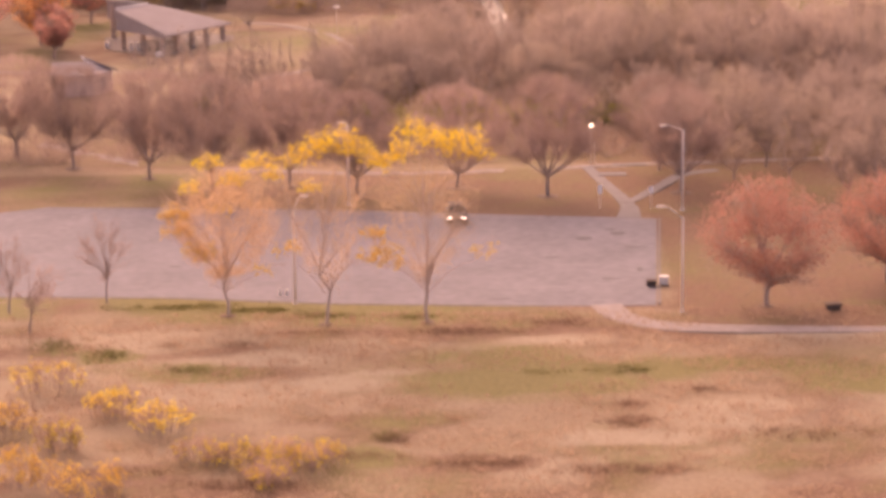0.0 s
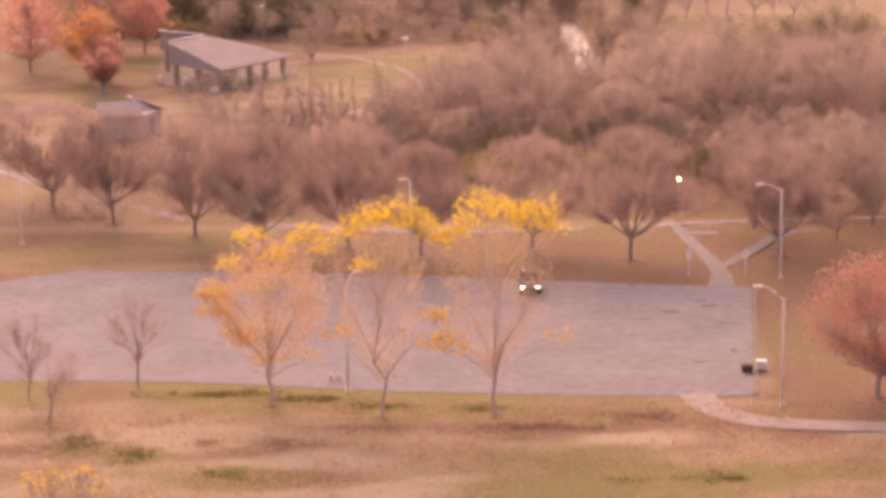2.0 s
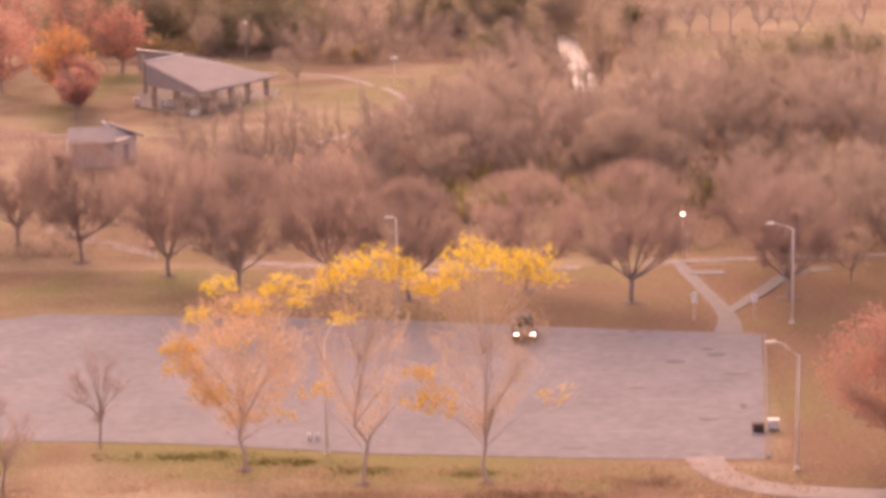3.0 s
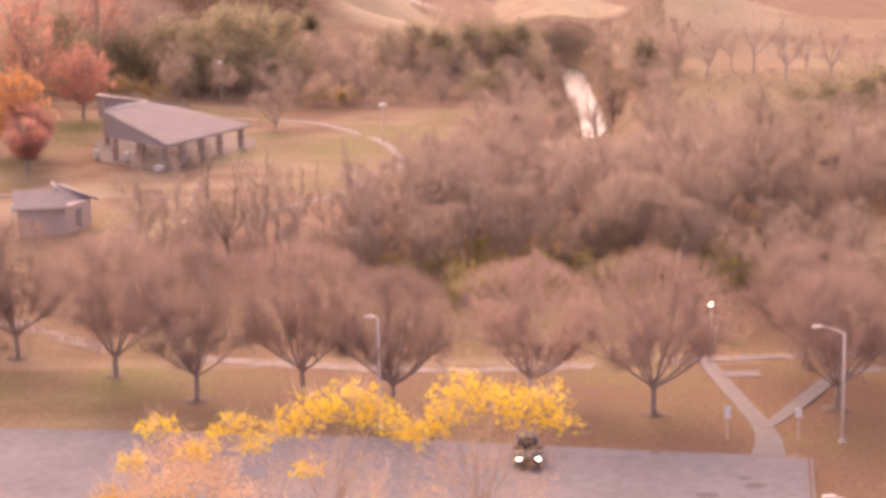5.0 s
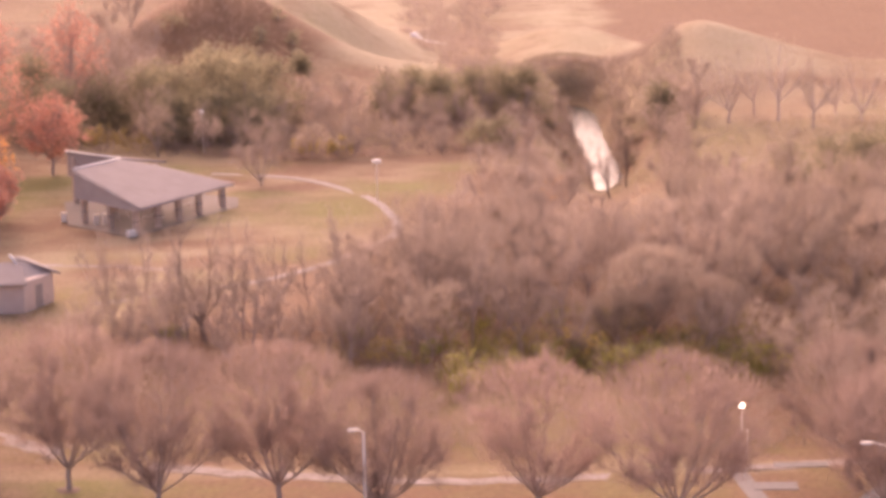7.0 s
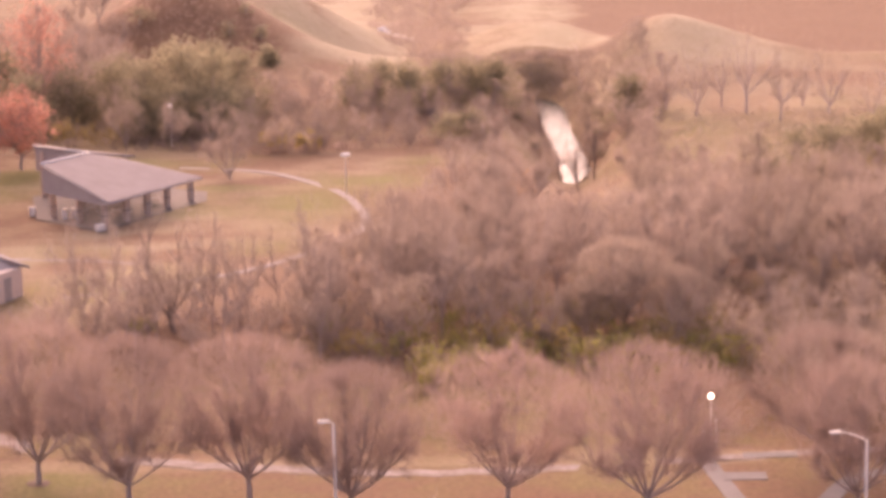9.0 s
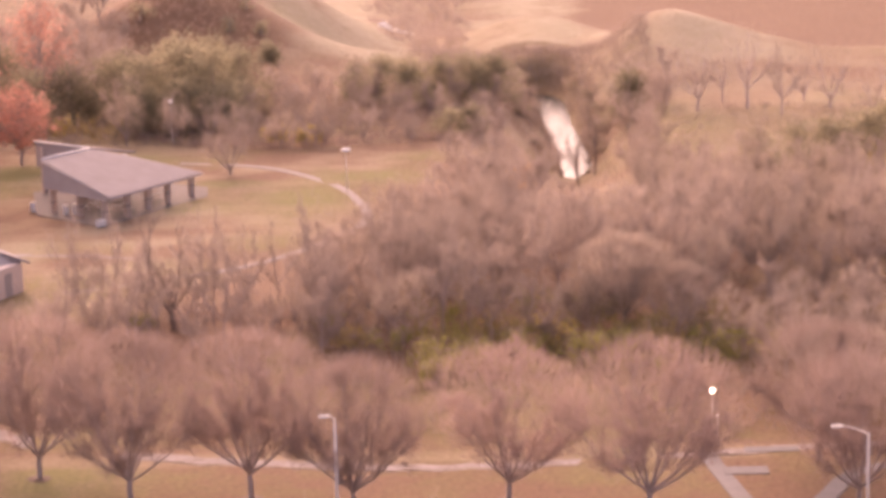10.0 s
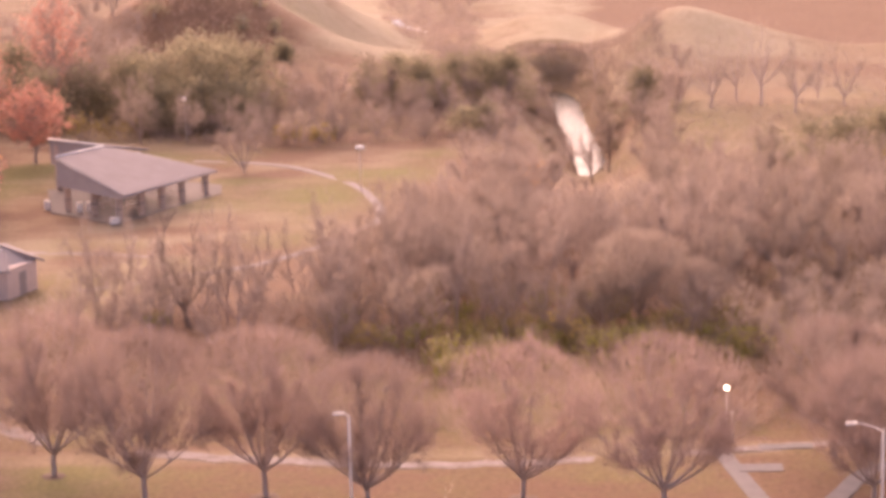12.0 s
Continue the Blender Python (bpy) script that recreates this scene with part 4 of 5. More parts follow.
# ---------------------------------------------------------------- bare woods
def in_wood(x, y):
    """Where the bare wood stands, and how tall it grows there (0: no wood)."""
    if y > 234 and abs(x - 10) < 9 and stream_gap(np.array(x), np.array(y)) < 4.6:
        return 0
    edge = 3.5 * noise.noise(Vector((x * 0.08, y * 0.08, 2)))
    if abs(x - 10.6) < 4.4 and 168 < y < 242:
        return 0.4 if y < 188 else 0
    lawn_edge = np.interp(y, [150, 165, 172, 180, 190, 200, 212, 222], [-14, -12, -9, -5, -3, -3, -4, -2])
    if 143 + edge < y < 183 + edge and x > lawn_edge + edge:
        return (1.0 if y > 154 else 0.7) if x > lawn_edge + 7 else 0.72
    if 183 + edge <= y < 200 + edge and x > lawn_edge + edge:
        return 0.6
    if 200 + edge <= y < 214 and lawn_edge + edge < x < 4:
        return 0.4
    if 200 + edge <= y < 236 and 16 < x < 21 + edge:
        return 0.5
    if 236 <= y < 256 and 16 < x < 22 + edge:
        return 0.55
    if 222 <= y < 252 and -1 < x < 3:
        return 0.45
    if 124 < y < 143 and x > 24 + edge:
        return 0.85
    if 66 < y < 124 and x > 44 + edge:
        return 0.9
    if 222 + edge < y < 252 and -25 < x < -1:
        return 0.5
    if 222 < y < 232 and -38 < x < -24:
        return 0.62
    if 236 < y < 262 and x < -40:
        return 0.8
    return 0


wood_kinds = []
wood_rng = np.random.default_rng(77)
for k in range(9):
    pale = k in (1, 5)
    tall = (9.0, 7.8, 9.6, 7.2, 8.4, 6.6, 9.0, 7.6, 10.2)[k]
    wide = (4.0, 4.4, 3.8, 4.2, 3.4, 3.6, 4.8, 4.0, 3.6)[k]
    bushy = k in (2, 4, 7)
    tubes, crowns = vase_tree(600 + k, tall, tall * (0.06 if bushy else 0.2), wide, 8, 7, 3, 6, 0.14 if bushy else 0.16, 1.2, 0.032, 520, TAN_TWIGS if pale else TWIGS, 0.25, 0.45 if bushy else 0.2)
    wood_kinds.append(plant_tree("wood_tree", 0, 0, tubes, crowns, BARK, "leafless grey-brown tree in a dense thicket", group="bare wood"))
wood_spots = []
tries = 0
while len(wood_spots) < 284 and tries < 60000:
    tries += 1
    x, y = wood_rng.uniform(-62, 62), wood_rng.uniform(66, 270)
    if abs(x) > 14 + (y + 50) * 0.19:
        continue
    s = in_wood(x, y)
    if not s:
        continue
    gap = 4.3 if y < 200 else 4.0
    if any((x - a) ** 2 + (y - b) ** 2 < gap * gap for a, b, _ in wood_spots):
        continue
    if any((x - a) ** 2 + (y - b) ** 2 < 9 for a, b, *_ in cedar_spots):
        continue
    wood_spots.append((x, y, s * wood_rng.uniform(0.8, 1.12)))
SPECIAL = ((18.6, 152.5, 0.9),)
pale_tubes, pale_crowns = vase_tree(690, 8.6, 1.0, 5.4, 14, 10, 4, 8, 0.2, 1.0, 0.032, 5200, TAN_TWIGS, 0.2)
pale_tree = plant_tree("pale_tree", 0, 0, pale_tubes, pale_crowns, PALE_BARK, "wide pale tan leafless tree at the wood's edge", group="pale trees")
pale_tree.matrix_basis = pose(12.2, 150.0, 0) @ Matrix.Scale(0.86, 4)
for x, y, s, turn in ((16.6, 149.2, 0.7, 130), (9.2, 147.8, 0.62, 250)):
    copy_thing(pale_tree, pose(x, y, 0, 0, 0, turn) @ Matrix.Scale(s, 4))
meadow_kinds = []
for k in range(3):
    tubes, crowns = vase_tree(670 + k, (8.6, 9.4, 7.6)[k], (1.6, 2.4, 1.2)[k], (3.8, 4.2, 3.2)[k], 8, 6, 2, 3, 0.13, 1.1, 0.026, 120, TAN_TWIGS, 0.3, 0.2)
    meadow_kinds.append(plant_tree("meadow_tree", 0, 0, tubes, crowns, PALE_BARK, "airy leafless tree before a pale grassy slope", group="trees on the far slope"))
for k, (x, y, s) in enumerate(((24.5, 236.6, 0.95), (33.3, 233.0, 0.9), (39.0, 236.4, 1.0), (17.3, 241.7, 0.8), (27.6, 241.2, 0.75), (43.0, 231.0, 0.85), (21.4, 241.5, 0.8), (30.0, 237.6, 1.05), (36.6, 241.0, 0.8), (47.0, 237.0, 1.0), (25.0, 245.0, 0.7),
                               (13.2, 284.0, 0.85))):
    o = meadow_kinds[k] if k < 3 else copy_thing(meadow_kinds[k % 3], Matrix())
    o.matrix_basis = pose(x, y, float(terrain(x, y)), 0, 0, k * 77) @ Matrix.Scale(s, 4)
for x, y, s in ((-24.3, 208.2, 0.8), (-47, 262, 0.9), (-52, 258, 0.9), (-44, 268, 0.75), (-50, 270, 0.85), (-56, 264, 0.9), (-47, 277, 0.7), (-55, 277, 0.8), (-59, 268, 0.9), (-51, 284, 0.7)):
    wood_spots.append((x, y, s))
wood_spots = [q for q in wood_spots if all((q[0] - a) ** 2 + (q[1] - b) ** 2 > 16 for a, b, _ in SPECIAL) and (q[0] - 12.4) ** 2 + (q[1] - 149) ** 2 > 36][:290] + list(SPECIAL)
wood_spots += [(30.2, 111.0, 0.72), (35.2, 107.5, 0.8), (40.5, 104.0, 0.78), (34.0, 116.5, 0.85), (41.2, 112.5, 0.82), (46.5, 107.0, 0.8), (30.0, 122.0, 0.8), (38.6, 121.0, 0.85)]
used = set()
for k, (x, y, s) in enumerate(wood_spots):
    j = 1 if (x, y, s) in SPECIAL else int(wood_rng.integers(0, 9))
    o = wood_kinds[j] if j not in used else copy_thing(wood_kinds[j], Matrix())
    used.add(j)
    o.matrix_basis = pose(x, y, float(terrain(x, y)), 0, 0, wood_rng.uniform(0, 360)) @ Matrix.Scale(s, 4)

# thin saplings between the row of trees and the lawn
sapling_kinds = []
for k in range(4):
    tubes, crowns = vase_tree(640 + k, (6.2, 7.4, 5.4, 8.2)[k], (0.9, 1.8, 0.5, 2.2)[k], (2.0, 2.4, 2.2, 2.6)[k], 6, 6, 2, 4, 0.085, 0.9, 0.026, 60, TWIGS, 0.35, 0.4)
    sapling_kinds.append(plant_tree("sapling", 0, 0, tubes, crowns, BARK, "thin leafless sapling in rough grass", group="saplings by the lawn"))
used, sapling_spots = set(), []
for _ in range(4000):
    if len(sapling_spots) >= 40:
        break
    x, y = wood_rng.uniform(-34, -9), wood_rng.uniform(143, 159)
    if all((x - a) ** 2 + (y - b) ** 2 > 4 for a, b in sapling_spots) and not (x < -34 and y > 154):
        sapling_spots.append((x, y))
for _ in range(4000):
    if len(sapling_spots) >= 70:
        break
    x, y = wood_rng.uniform(-20, 2), wood_rng.uniform(148, 176)
    if x > -20 + (y - 148) * 0.45 and all((x - a) ** 2 + (y - b) ** 2 > 2.5 for a, b in sapling_spots):
        sapling_spots.append((x, y))
for x, y in sapling_spots:
    j = int(wood_rng.integers(0, 4))
    o = sapling_kinds[j] if j not in used else copy_thing(sapling_kinds[j], Matrix())
    used.add(j)
    o.matrix_basis = pose(x, y, 0, 0, 0, wood_rng.uniform(0, 360)) @ Matrix.Scale(wood_rng.uniform(0.8, 1.2), 4)

DARK_BARK = material("dark_bark", (0.19, 0.14, 0.112), (0.29, 0.215, 0.175), 0.9, 2.0, 14)
# a dark forked tree stands out among the saplings
rng = np.random.default_rng(654)
fork_tubes, fork_ends = [(limb((0, 0, -0.15), (-0.35, 0.1, 1.5), 0, rng, 5), 0.26, 0.2, 8)], []
for mid, tip, r in (((-2.6, 0.3, 4.2), (-1.5, 0.2, 8.8), 0.17), ((0.9, -0.4, 3.6), (0.5, -0.2, 8.2), 0.1), ((-0.6, 0.6, 4.4), (-2.9, 0.9, 6.8), 0.09), ((1.2, 0.5, 3.0), (2.4, 0.8, 6.0), 0.08)):
    p = curve3((-0.35, 0.1, 1.4), mid, tip, 9) + rng.normal(0, 0.09, (9, 3)) * np.linspace(0, 1, 9)[:, None]
    fork_tubes.append((p, r, 0.03, 6))
    for j in range(9):
        b = p[int(rng.integers(4, 9))]
        w = rng.normal(0, 0.9, 3) + [0, 0, 0.9]
        fork_tubes.append((limb(b, b + w, 0.1, rng, 4), 0.035, 0.01, 4))
        fork_ends.append((b, w))
plant_tree("forked_tree", -23.2, 151.0, fork_tubes, [("crown", *twigs_on(fork_ends, 7, 0.9, 0.03, rng), TWIGS)], DARK_BARK, "dark forked tree with few twigs among saplings")
for k, (x, y, h) in enumerate(((12.6, 238.5, 6.4), (9.4, 236.0, 5.6), (11.0, 233.0, 5.4), (13.6, 247.0, 6.6), (7.6, 256.0, 4.6), (13.2, 259.0, 5.2), (6.4, 268.0, 4.4), (10.9, 224.0, 4.6), (12.9, 229.0, 7.5))):
    rng = np.random.default_rng(660 + k)
    tubes, ends = skeleton_of(h, 1.8, 2.0, 0.6, 7, 3, rng, 0.12, lean=0.06, fork=0.75)
    plant_tree("bank_tree", x, y, tubes, [("crown", *twigs_on(ends, 5, 0.8, 0.03, rng), TWIGS)], DARK_BARK, "slender dark leafless tree on the stream bank", group="trees on the stream bank")
for k, (x, y, r) in enumerate(((6.6, 243, 1.6), (5.2, 249, 1.4), (4.6, 256, 1.6), (4.4, 263, 1.5), (4.2, 269, 1.6), (3.8, 275, 1.6), (14.6, 262, 1.6), (14.8, 254, 1.8), (14.4, 246, 1.8), (13.8, 271, 1.5), (5.0, 284, 1.8), (12.4, 286, 1.8))):
    shrub("bank_shrub", x, y, 700 + k, 1.7, r, 320, 0.12, CEDAR, "brown and olive shrub on the stream bank", "shrubs on the stream bank", top=0.1)
for k in range(12):
    x = -3 + 1.7 * k
    shrub("bank_shrub", x, float(bank_line(x)) - 1.4 + 0.5 * math.sin(k * 2.1), 720 + k, 1.0, 1.3, 0, 0.12, CEDAR, "low bare shrub at the foot of a meadow bank", "shrubs at the meadow bank", top=0.1)


def scatter(name, spots, rng, height, width, per, mat, label, category, lean=0.35):
    """Upright blades or stems in tufts, one object."""
    S, W = [], []
    for x, y, k in spots:
        n = max(1, int(per * k))
        b = np.array([x, y, 0]) + np.concatenate([rng.normal(0, 0.28, (n, 2)), np.zeros((n, 1))], 1)
        b[:, 2] = terrain(b[:, 0], b[:, 1])
        d = rng.normal(0, lean, (n, 3))
        d[:, 2] = 1
        S.append(b)
        W.append(d * (height * rng.uniform(0.4, 1.1, (n, 1))) * (0.6 + 0.4 * k))
    S, W = np.concatenate(S), np.concatenate(W)
    v, f = slivers(S, W, width * rng.uniform(0.6, 1.3, len(S)), rng)
    return tagged(new(name, mesh_of(name, v, f, mat)), label, category, kind="stuff")


brush_rng = np.random.default_rng(91)
spots = []
for _ in range(200000):
    if len(spots) >= 7600:
        break
    x, y = brush_rng.uniform(-62, 62), brush_rng.uniform(66, 268)
    if abs(x) < 14 + (y + 50) * 0.19 and (in_wood(x, y) or (122 < y < 158 and -46 < x < 24 and brush_rng.uniform() < 0.8)):
        spots.append((x, y, brush_rng.uniform(0.4, 1.2)))
knoll = []
for _ in range(200000):
    if len(knoll) >= 700:
        break
    x, y = brush_rng.normal(-38, 9), brush_rng.normal(276, 9)
    if y > 258 and x < -21 - 0.25 * (y - 262):
        knoll.append((x, y, brush_rng.uniform(0.5, 1.2)))
scatter("underbrush", knoll, brush_rng, 0.7, 0.05, 7, RUST_TWIGS, "brown brush covering the knoll", "underbrush", 0.5)
below_bank = []
for _ in range(200000):
    if len(below_bank) >= 2400:
        break
    x, y = brush_rng.uniform(-7, 21), brush_rng.uniform(250, 302)
    if y < bank_line(x) - 1 and stream_gap(np.array(x), np.array(y)) > 2:
        below_bank.append((x, y, brush_rng.uniform(0.4, 1.2)))
scatter("underbrush", below_bank, brush_rng, 1.5, 0.05, 13, TWIGS, "brown brush below the meadow bank", "underbrush", 0.5)
creek = []
for _ in range(200000):
    if len(creek) >= 1500:
        break
    x, y = brush_rng.uniform(-19, -1), brush_rng.uniform(296, 392)
    if x > -9 - 0.12 * (y - 300) + 2 * math.sin(y * 0.3) and x < -3 + 1.5 * math.sin(y * 0.2):
        creek.append((x, y, brush_rng.uniform(0.4, 1.2)))
scatter("underbrush", creek, brush_rng, 1.3, 0.06, 10, TWIGS, "brown brush along a creek beyond the hill", "underbrush", 0.5)
right_grass = []
for _ in range(200000):
    if len(right_grass) >= 1400:
        break
    x, y = brush_rng.uniform(13, 62), brush_rng.uniform(190, 240)
    if x < 14 + (y + 50) * 0.19:
        right_grass.append((x, y, brush_rng.uniform(0.4, 1.2)))
scatter("underbrush", right_grass, brush_rng, 1.0, 0.05, 10, TAN_TWIGS, "tan weeds in rough grass", "underbrush", 0.5)
greens = [q for q in spots if 137 < q[1] < 158 and -5 < q[0] < 20]
spots = [q for q in spots if q not in set(greens[::2])]
scatter("underbrush", greens[::2], brush_rng, 1.7, 0.07, 16, OLIVE, "olive-green undergrowth at the wood's edge", "underbrush", 0.5)
scatter("underbrush", spots[:3800], brush_rng, 1.5, 0.045, 14, TWIGS, "tangled brown underbrush on the wood's floor", "underbrush", 0.5)
scatter("underbrush", spots[3800:], brush_rng, 1.3, 0.05, 14, ROW_TWIGS, "tan dry weeds on the wood's floor", "underbrush", 0.5)

DRY_BLADES = leafy("dry_blades", (0.44, 0.29, 0.19), (0.66, 0.49, 0.35), 0.55)
RUSTY_BLADES = leafy("rusty_blades", (0.42, 0.275, 0.185), (0.58, 0.41, 0.29), 0.55)
grass_rng = np.random.default_rng(92)
spots, rusty = [], []
for _ in range(200000):
    if len(spots) + len(rusty) >= 7000:
        break
    x, y = grass_rng.uniform(-40, 42), grass_rng.uniform(12, 63)
    d = noise.noise(Vector((x * 0.12, y * 0.2, 9)))
    if noise.noise(Vector((x * 0.1, y * 0.17, 4))) > -0.15 + grass_rng.normal(0, 0.1):
        (rusty if d > 0.28 else spots).append((x, y, grass_rng.uniform(0.4, 1.1)))
scatter("dry_grass", spots, grass_rng, 0.42, 0.05, 10, DRY_BLADES, "pale dry grass tufts in the field", "grass", 0.5)
scatter("dry_grass", rusty, grass_rng, 0.5, 0.05, 10, RUSTY_BLADES, "rusty brown weed tufts in the field", "grass", 0.5)

GREEN_BLADES = leafy("green_blades", (0.13, 0.125, 0.04), (0.27, 0.24, 0.085), 0.4)
WEED_BLADES = leafy("weed_blades", (0.22, 0.135, 0.088), (0.38, 0.25, 0.165), 0.45)


def clump_spots(areas, rng):
    out = []
    for cx, cy, rx, ry, n in areas:
        for _ in range(n):
            out.append((cx + rng.normal(0, 0.45) * rx, cy + rng.normal(0, 0.45) * ry, rng.uniform(0.5, 1.1)))
    return out


scatter("green_grass", clump_spots(((-24.4, 51.4, 2.2, 2.0, 80), (-29.0, 54.6, 2.2, 2.4, 60), (-2.5, 30.6, 1.4, 1.2, 30), (-19.8, 65.6, 6.0, 1.0, 110), (-13.6, 64.2, 4.0, 0.9, 90), (-8.1, 62.4, 3.0, 1.0, 60), (-1.0, 61.6, 2.4, 0.8, 35),
                                    (14.6, 46.0, 2.6, 1.0, 45), (9.0, 45.4, 1.6, 0.8, 25), (-17.5, 47.6, 3.0, 1.4, 40)), grass_rng), grass_rng, 0.3, 0.05, 12, GREEN_BLADES, "dark green grass patches in the dry field", "grass", 0.6)
scatter("weeds", clump_spots(((14.3, 33.5, 1.8, 1.2, 45), (15.0, 37.4, 1.2, 0.5, 20), (-2.2, 30.0, 1.4, 0.8, 20), (-5.5, 26.4, 5.0, 1.2, 60), (-20.9, 23.4, 5.0, 1.2, 90), (4.0, 24.7, 4.0, 1.0, 90), (13.0, 23.0, 5.0, 1.0, 90), (20.4, 40.7, 2.6, 0.6, 30),
                              (-8.8, 57.3, 4.0, 0.6, 45), (3.2, 57.2, 6.0, 0.9, 110), (-14.4, 54.3, 2.0, 0.4, 20), (-20.0, 54.3, 1.0, 0.3, 12), (-12.0, 21.0, 6.0, 1.2, 90), (11.0, 59.6, 4.0, 1.0, 60), (26.0, 30.0, 5.0, 2.0, 60)), grass_rng),
        grass_rng, 0.32, 0.05, 12, WEED_BLADES, "dark rusty weeds in the dry field", "weeds", 0.6)


# ---------------------------------------------------------------- stream
def water_material():
    m = bpy.data.materials.new("stream_water")
    m.use_nodes = True
    nt = m.node_tree
    b = nt.nodes["Principled BSDF"]
    b.inputs["Base Color"].default_value = (0.03, 0.035, 0.03, 1)
    b.inputs["Roughness"].default_value = 0.22
    b.inputs["IOR"].default_value = 1.33
    co, no, bp = nt.nodes.new("ShaderNodeTexCoord"), nt.nodes.new("ShaderNodeTexNoise"), nt.nodes.new("ShaderNodeBump")
    no.inputs["Scale"].default_value = 2.5
    bp.inputs["Strength"].default_value, bp.inputs["Distance"].default_value = 0.9, 0.12
    nt.links.new(co.outputs["Object"], no.inputs["Vector"])
    nt.links.new(no.outputs["Fac"], bp.inputs["Height"])
    nt.links.new(bp.outputs["Normal"], b.inputs["Normal"])
    return m


def make_water():
    d = np.gradient(STREAM, axis=0)
    d /= np.linalg.norm(d, axis=1)[:, None]
    s = np.stack([-d[:, 1], d[:, 0]], 1)
    n = len(STREAM)
    half = np.interp(STREAM[:, 1], [240, 247, 255, 263, 272, 284, 292], [0.6, 1.8, 2.1, 2.8, 2.8, 2.5, 1.2])
    wl = [h + 0.5 * noise.noise(Vector((p[0] * 0.5, p[1] * 0.41, 1))) for h, p in zip(half, STREAM)]
    wr = [h + 0.5 * noise.noise(Vector((p[0] * 0.5, p[1] * 0.41, 8))) for h, p in zip(half, STREAM)]
    v = [(*(p + q * w), -8.2) for p, q, w in zip(STREAM, s, wl)] + [(*(p - q * w), -8.2) for p, q, w in zip(STREAM, s, wr)]
    f = [(i, i + 1, i + n + 1, i + n) for i in range(n - 1)]
    tagged(new("water", mesh_of("water", v, f, water_material())), "shallow stream shining with the bright sky", "stream", kind="structure")


make_water()

# ---------------------------------------------------------------- street lamps
LENS = material("lamp_lens", (0.6, 0.58, 0.55), (0.75, 0.72, 0.7), 0.25, 4, 30, bump=0)


def street_lamp(x, y, height, turn, label, reach=1.9, rise=0.9):
    ob = empty("street_lamp", x, y, 0, turn)
    part("pole", tube([(0, 0, 0), (0, 0, height * 0.5), (0, 0, height)], [0.115, 0.09, 0.07], 10), GALVANISED, ob)
    arm = [(0, 0, height - 0.25), (-0.12 * reach, 0, height + 0.05 * rise), (-0.4 * reach, 0, height + 0.5 * rise), (-0.75 * reach, 0, height + 0.9 * rise), (-reach, 0, height + rise)]
    part("arm", tube(arm, [0.06, 0.055, 0.05, 0.045, 0.04], 8), GALVANISED, ob)
    bm = box((-reach - 0.25, 0, height + rise + 0.01), (0.7, 0.3, 0.15), 0.05)
    for v in bm.verts:
        if v.co.x < -reach - 0.35:
            v.co.z -= 0.03
            v.co.y *= 0.75
    head = part("lamp_head", bm, GALVANISED, ob)
    part("lens", box((-reach - 0.3, 0, height + rise - 0.085), (0.4, 0.22, 0.05), 0.02), LENS, head, "milky glass lens")
    part("base_plate", box((0, 0, 0.03), (0.42, 0.42, 0.06), 0.015), GALVANISED, ob)
    part("collar", tube([(0, 0, 0.05), (0, 0, 0.3)], [0.17, 0.13], 10), GALVANISED, ob)
    return tagged(ob, label, "street lamp", "street lamps")


street_lamp(20.6, 62.0, 7.9, 0, "pale steel street lamp with a curved arm beside the kerb", 1.6, 0.9)
street_lamp(23.9, 98.0, 7.7, 0, "pale steel street lamp with a curved arm in the grass", 1.6, 0.45)
street_lamp(-7.6, 102.0, 7.9, 0, "pale steel street lamp at the edge of the car park", 0.35, 0.15)
street_lamp(-43.6, 113.0, 6.3, 0, "pale steel street lamp in littered grass beside the car park", 1.6, 0.45)
street_lamp(-10.9, 66.3, 7.9, 180, "pale steel street lamp among yellow trees", 0.7, 1.2)


def globe_lamp(x, y, height, radius, label, lit=True):
    ob = empty("globe_lamp", x, y, float(terrain(x, y)))
    part("post", tube([(0, 0, 0), (0, 0, 0.5), (0, 0, height - radius)], [0.08, 0.05, 0.04], 8), GALVANISED, ob)
    part("fitter", tube([(0, 0, height - radius - 0.12), (0, 0, height - radius + 0.04)], [0.05, 0.11], 10), BLACK, ob)
    bm = bmesh.new()
    bmesh.ops.create_uvsphere(bm, u_segments=20, v_segments=12, radius=radius, matrix=Matrix.Translation((0, 0, height)))
    for f in bm.faces:
        f.smooth = True
    part("globe", bm, LAMP_GLASS if lit else WHITE, ob, "glowing round glass globe" if lit else "white globe")
    return tagged(ob, label, "lamp", "globe lamps")


globe_lamp(16.5, 119.0, 4.0, 0.16, "lit globe lamp on a thin post beside the footpath")
globe_lamp(-32.1, 225.0, 4.4, 0.25, "unlit globe lamp on a thin post before evergreens", False)


def disc_lamp(x, y, height):
    ob = empty("lawn_lamp", x, y)
    part("post", tube([(0, 0, 0), (0, 0, height)], [0.045, 0.03], 8), GALVANISED, ob)
    part("shade", tube([(0, 0, height - 0.1), (0, 0, height + 0.12), (0, 0, height + 0.2)], [0.46, 0.42, 0.1], 16), WHITE, ob)
    return tagged(ob, "white disc-shaped lamp on a post by the lawn path", "lamp", "globe lamps")


disc_lamp(-12.2, 200.0, 4.0)


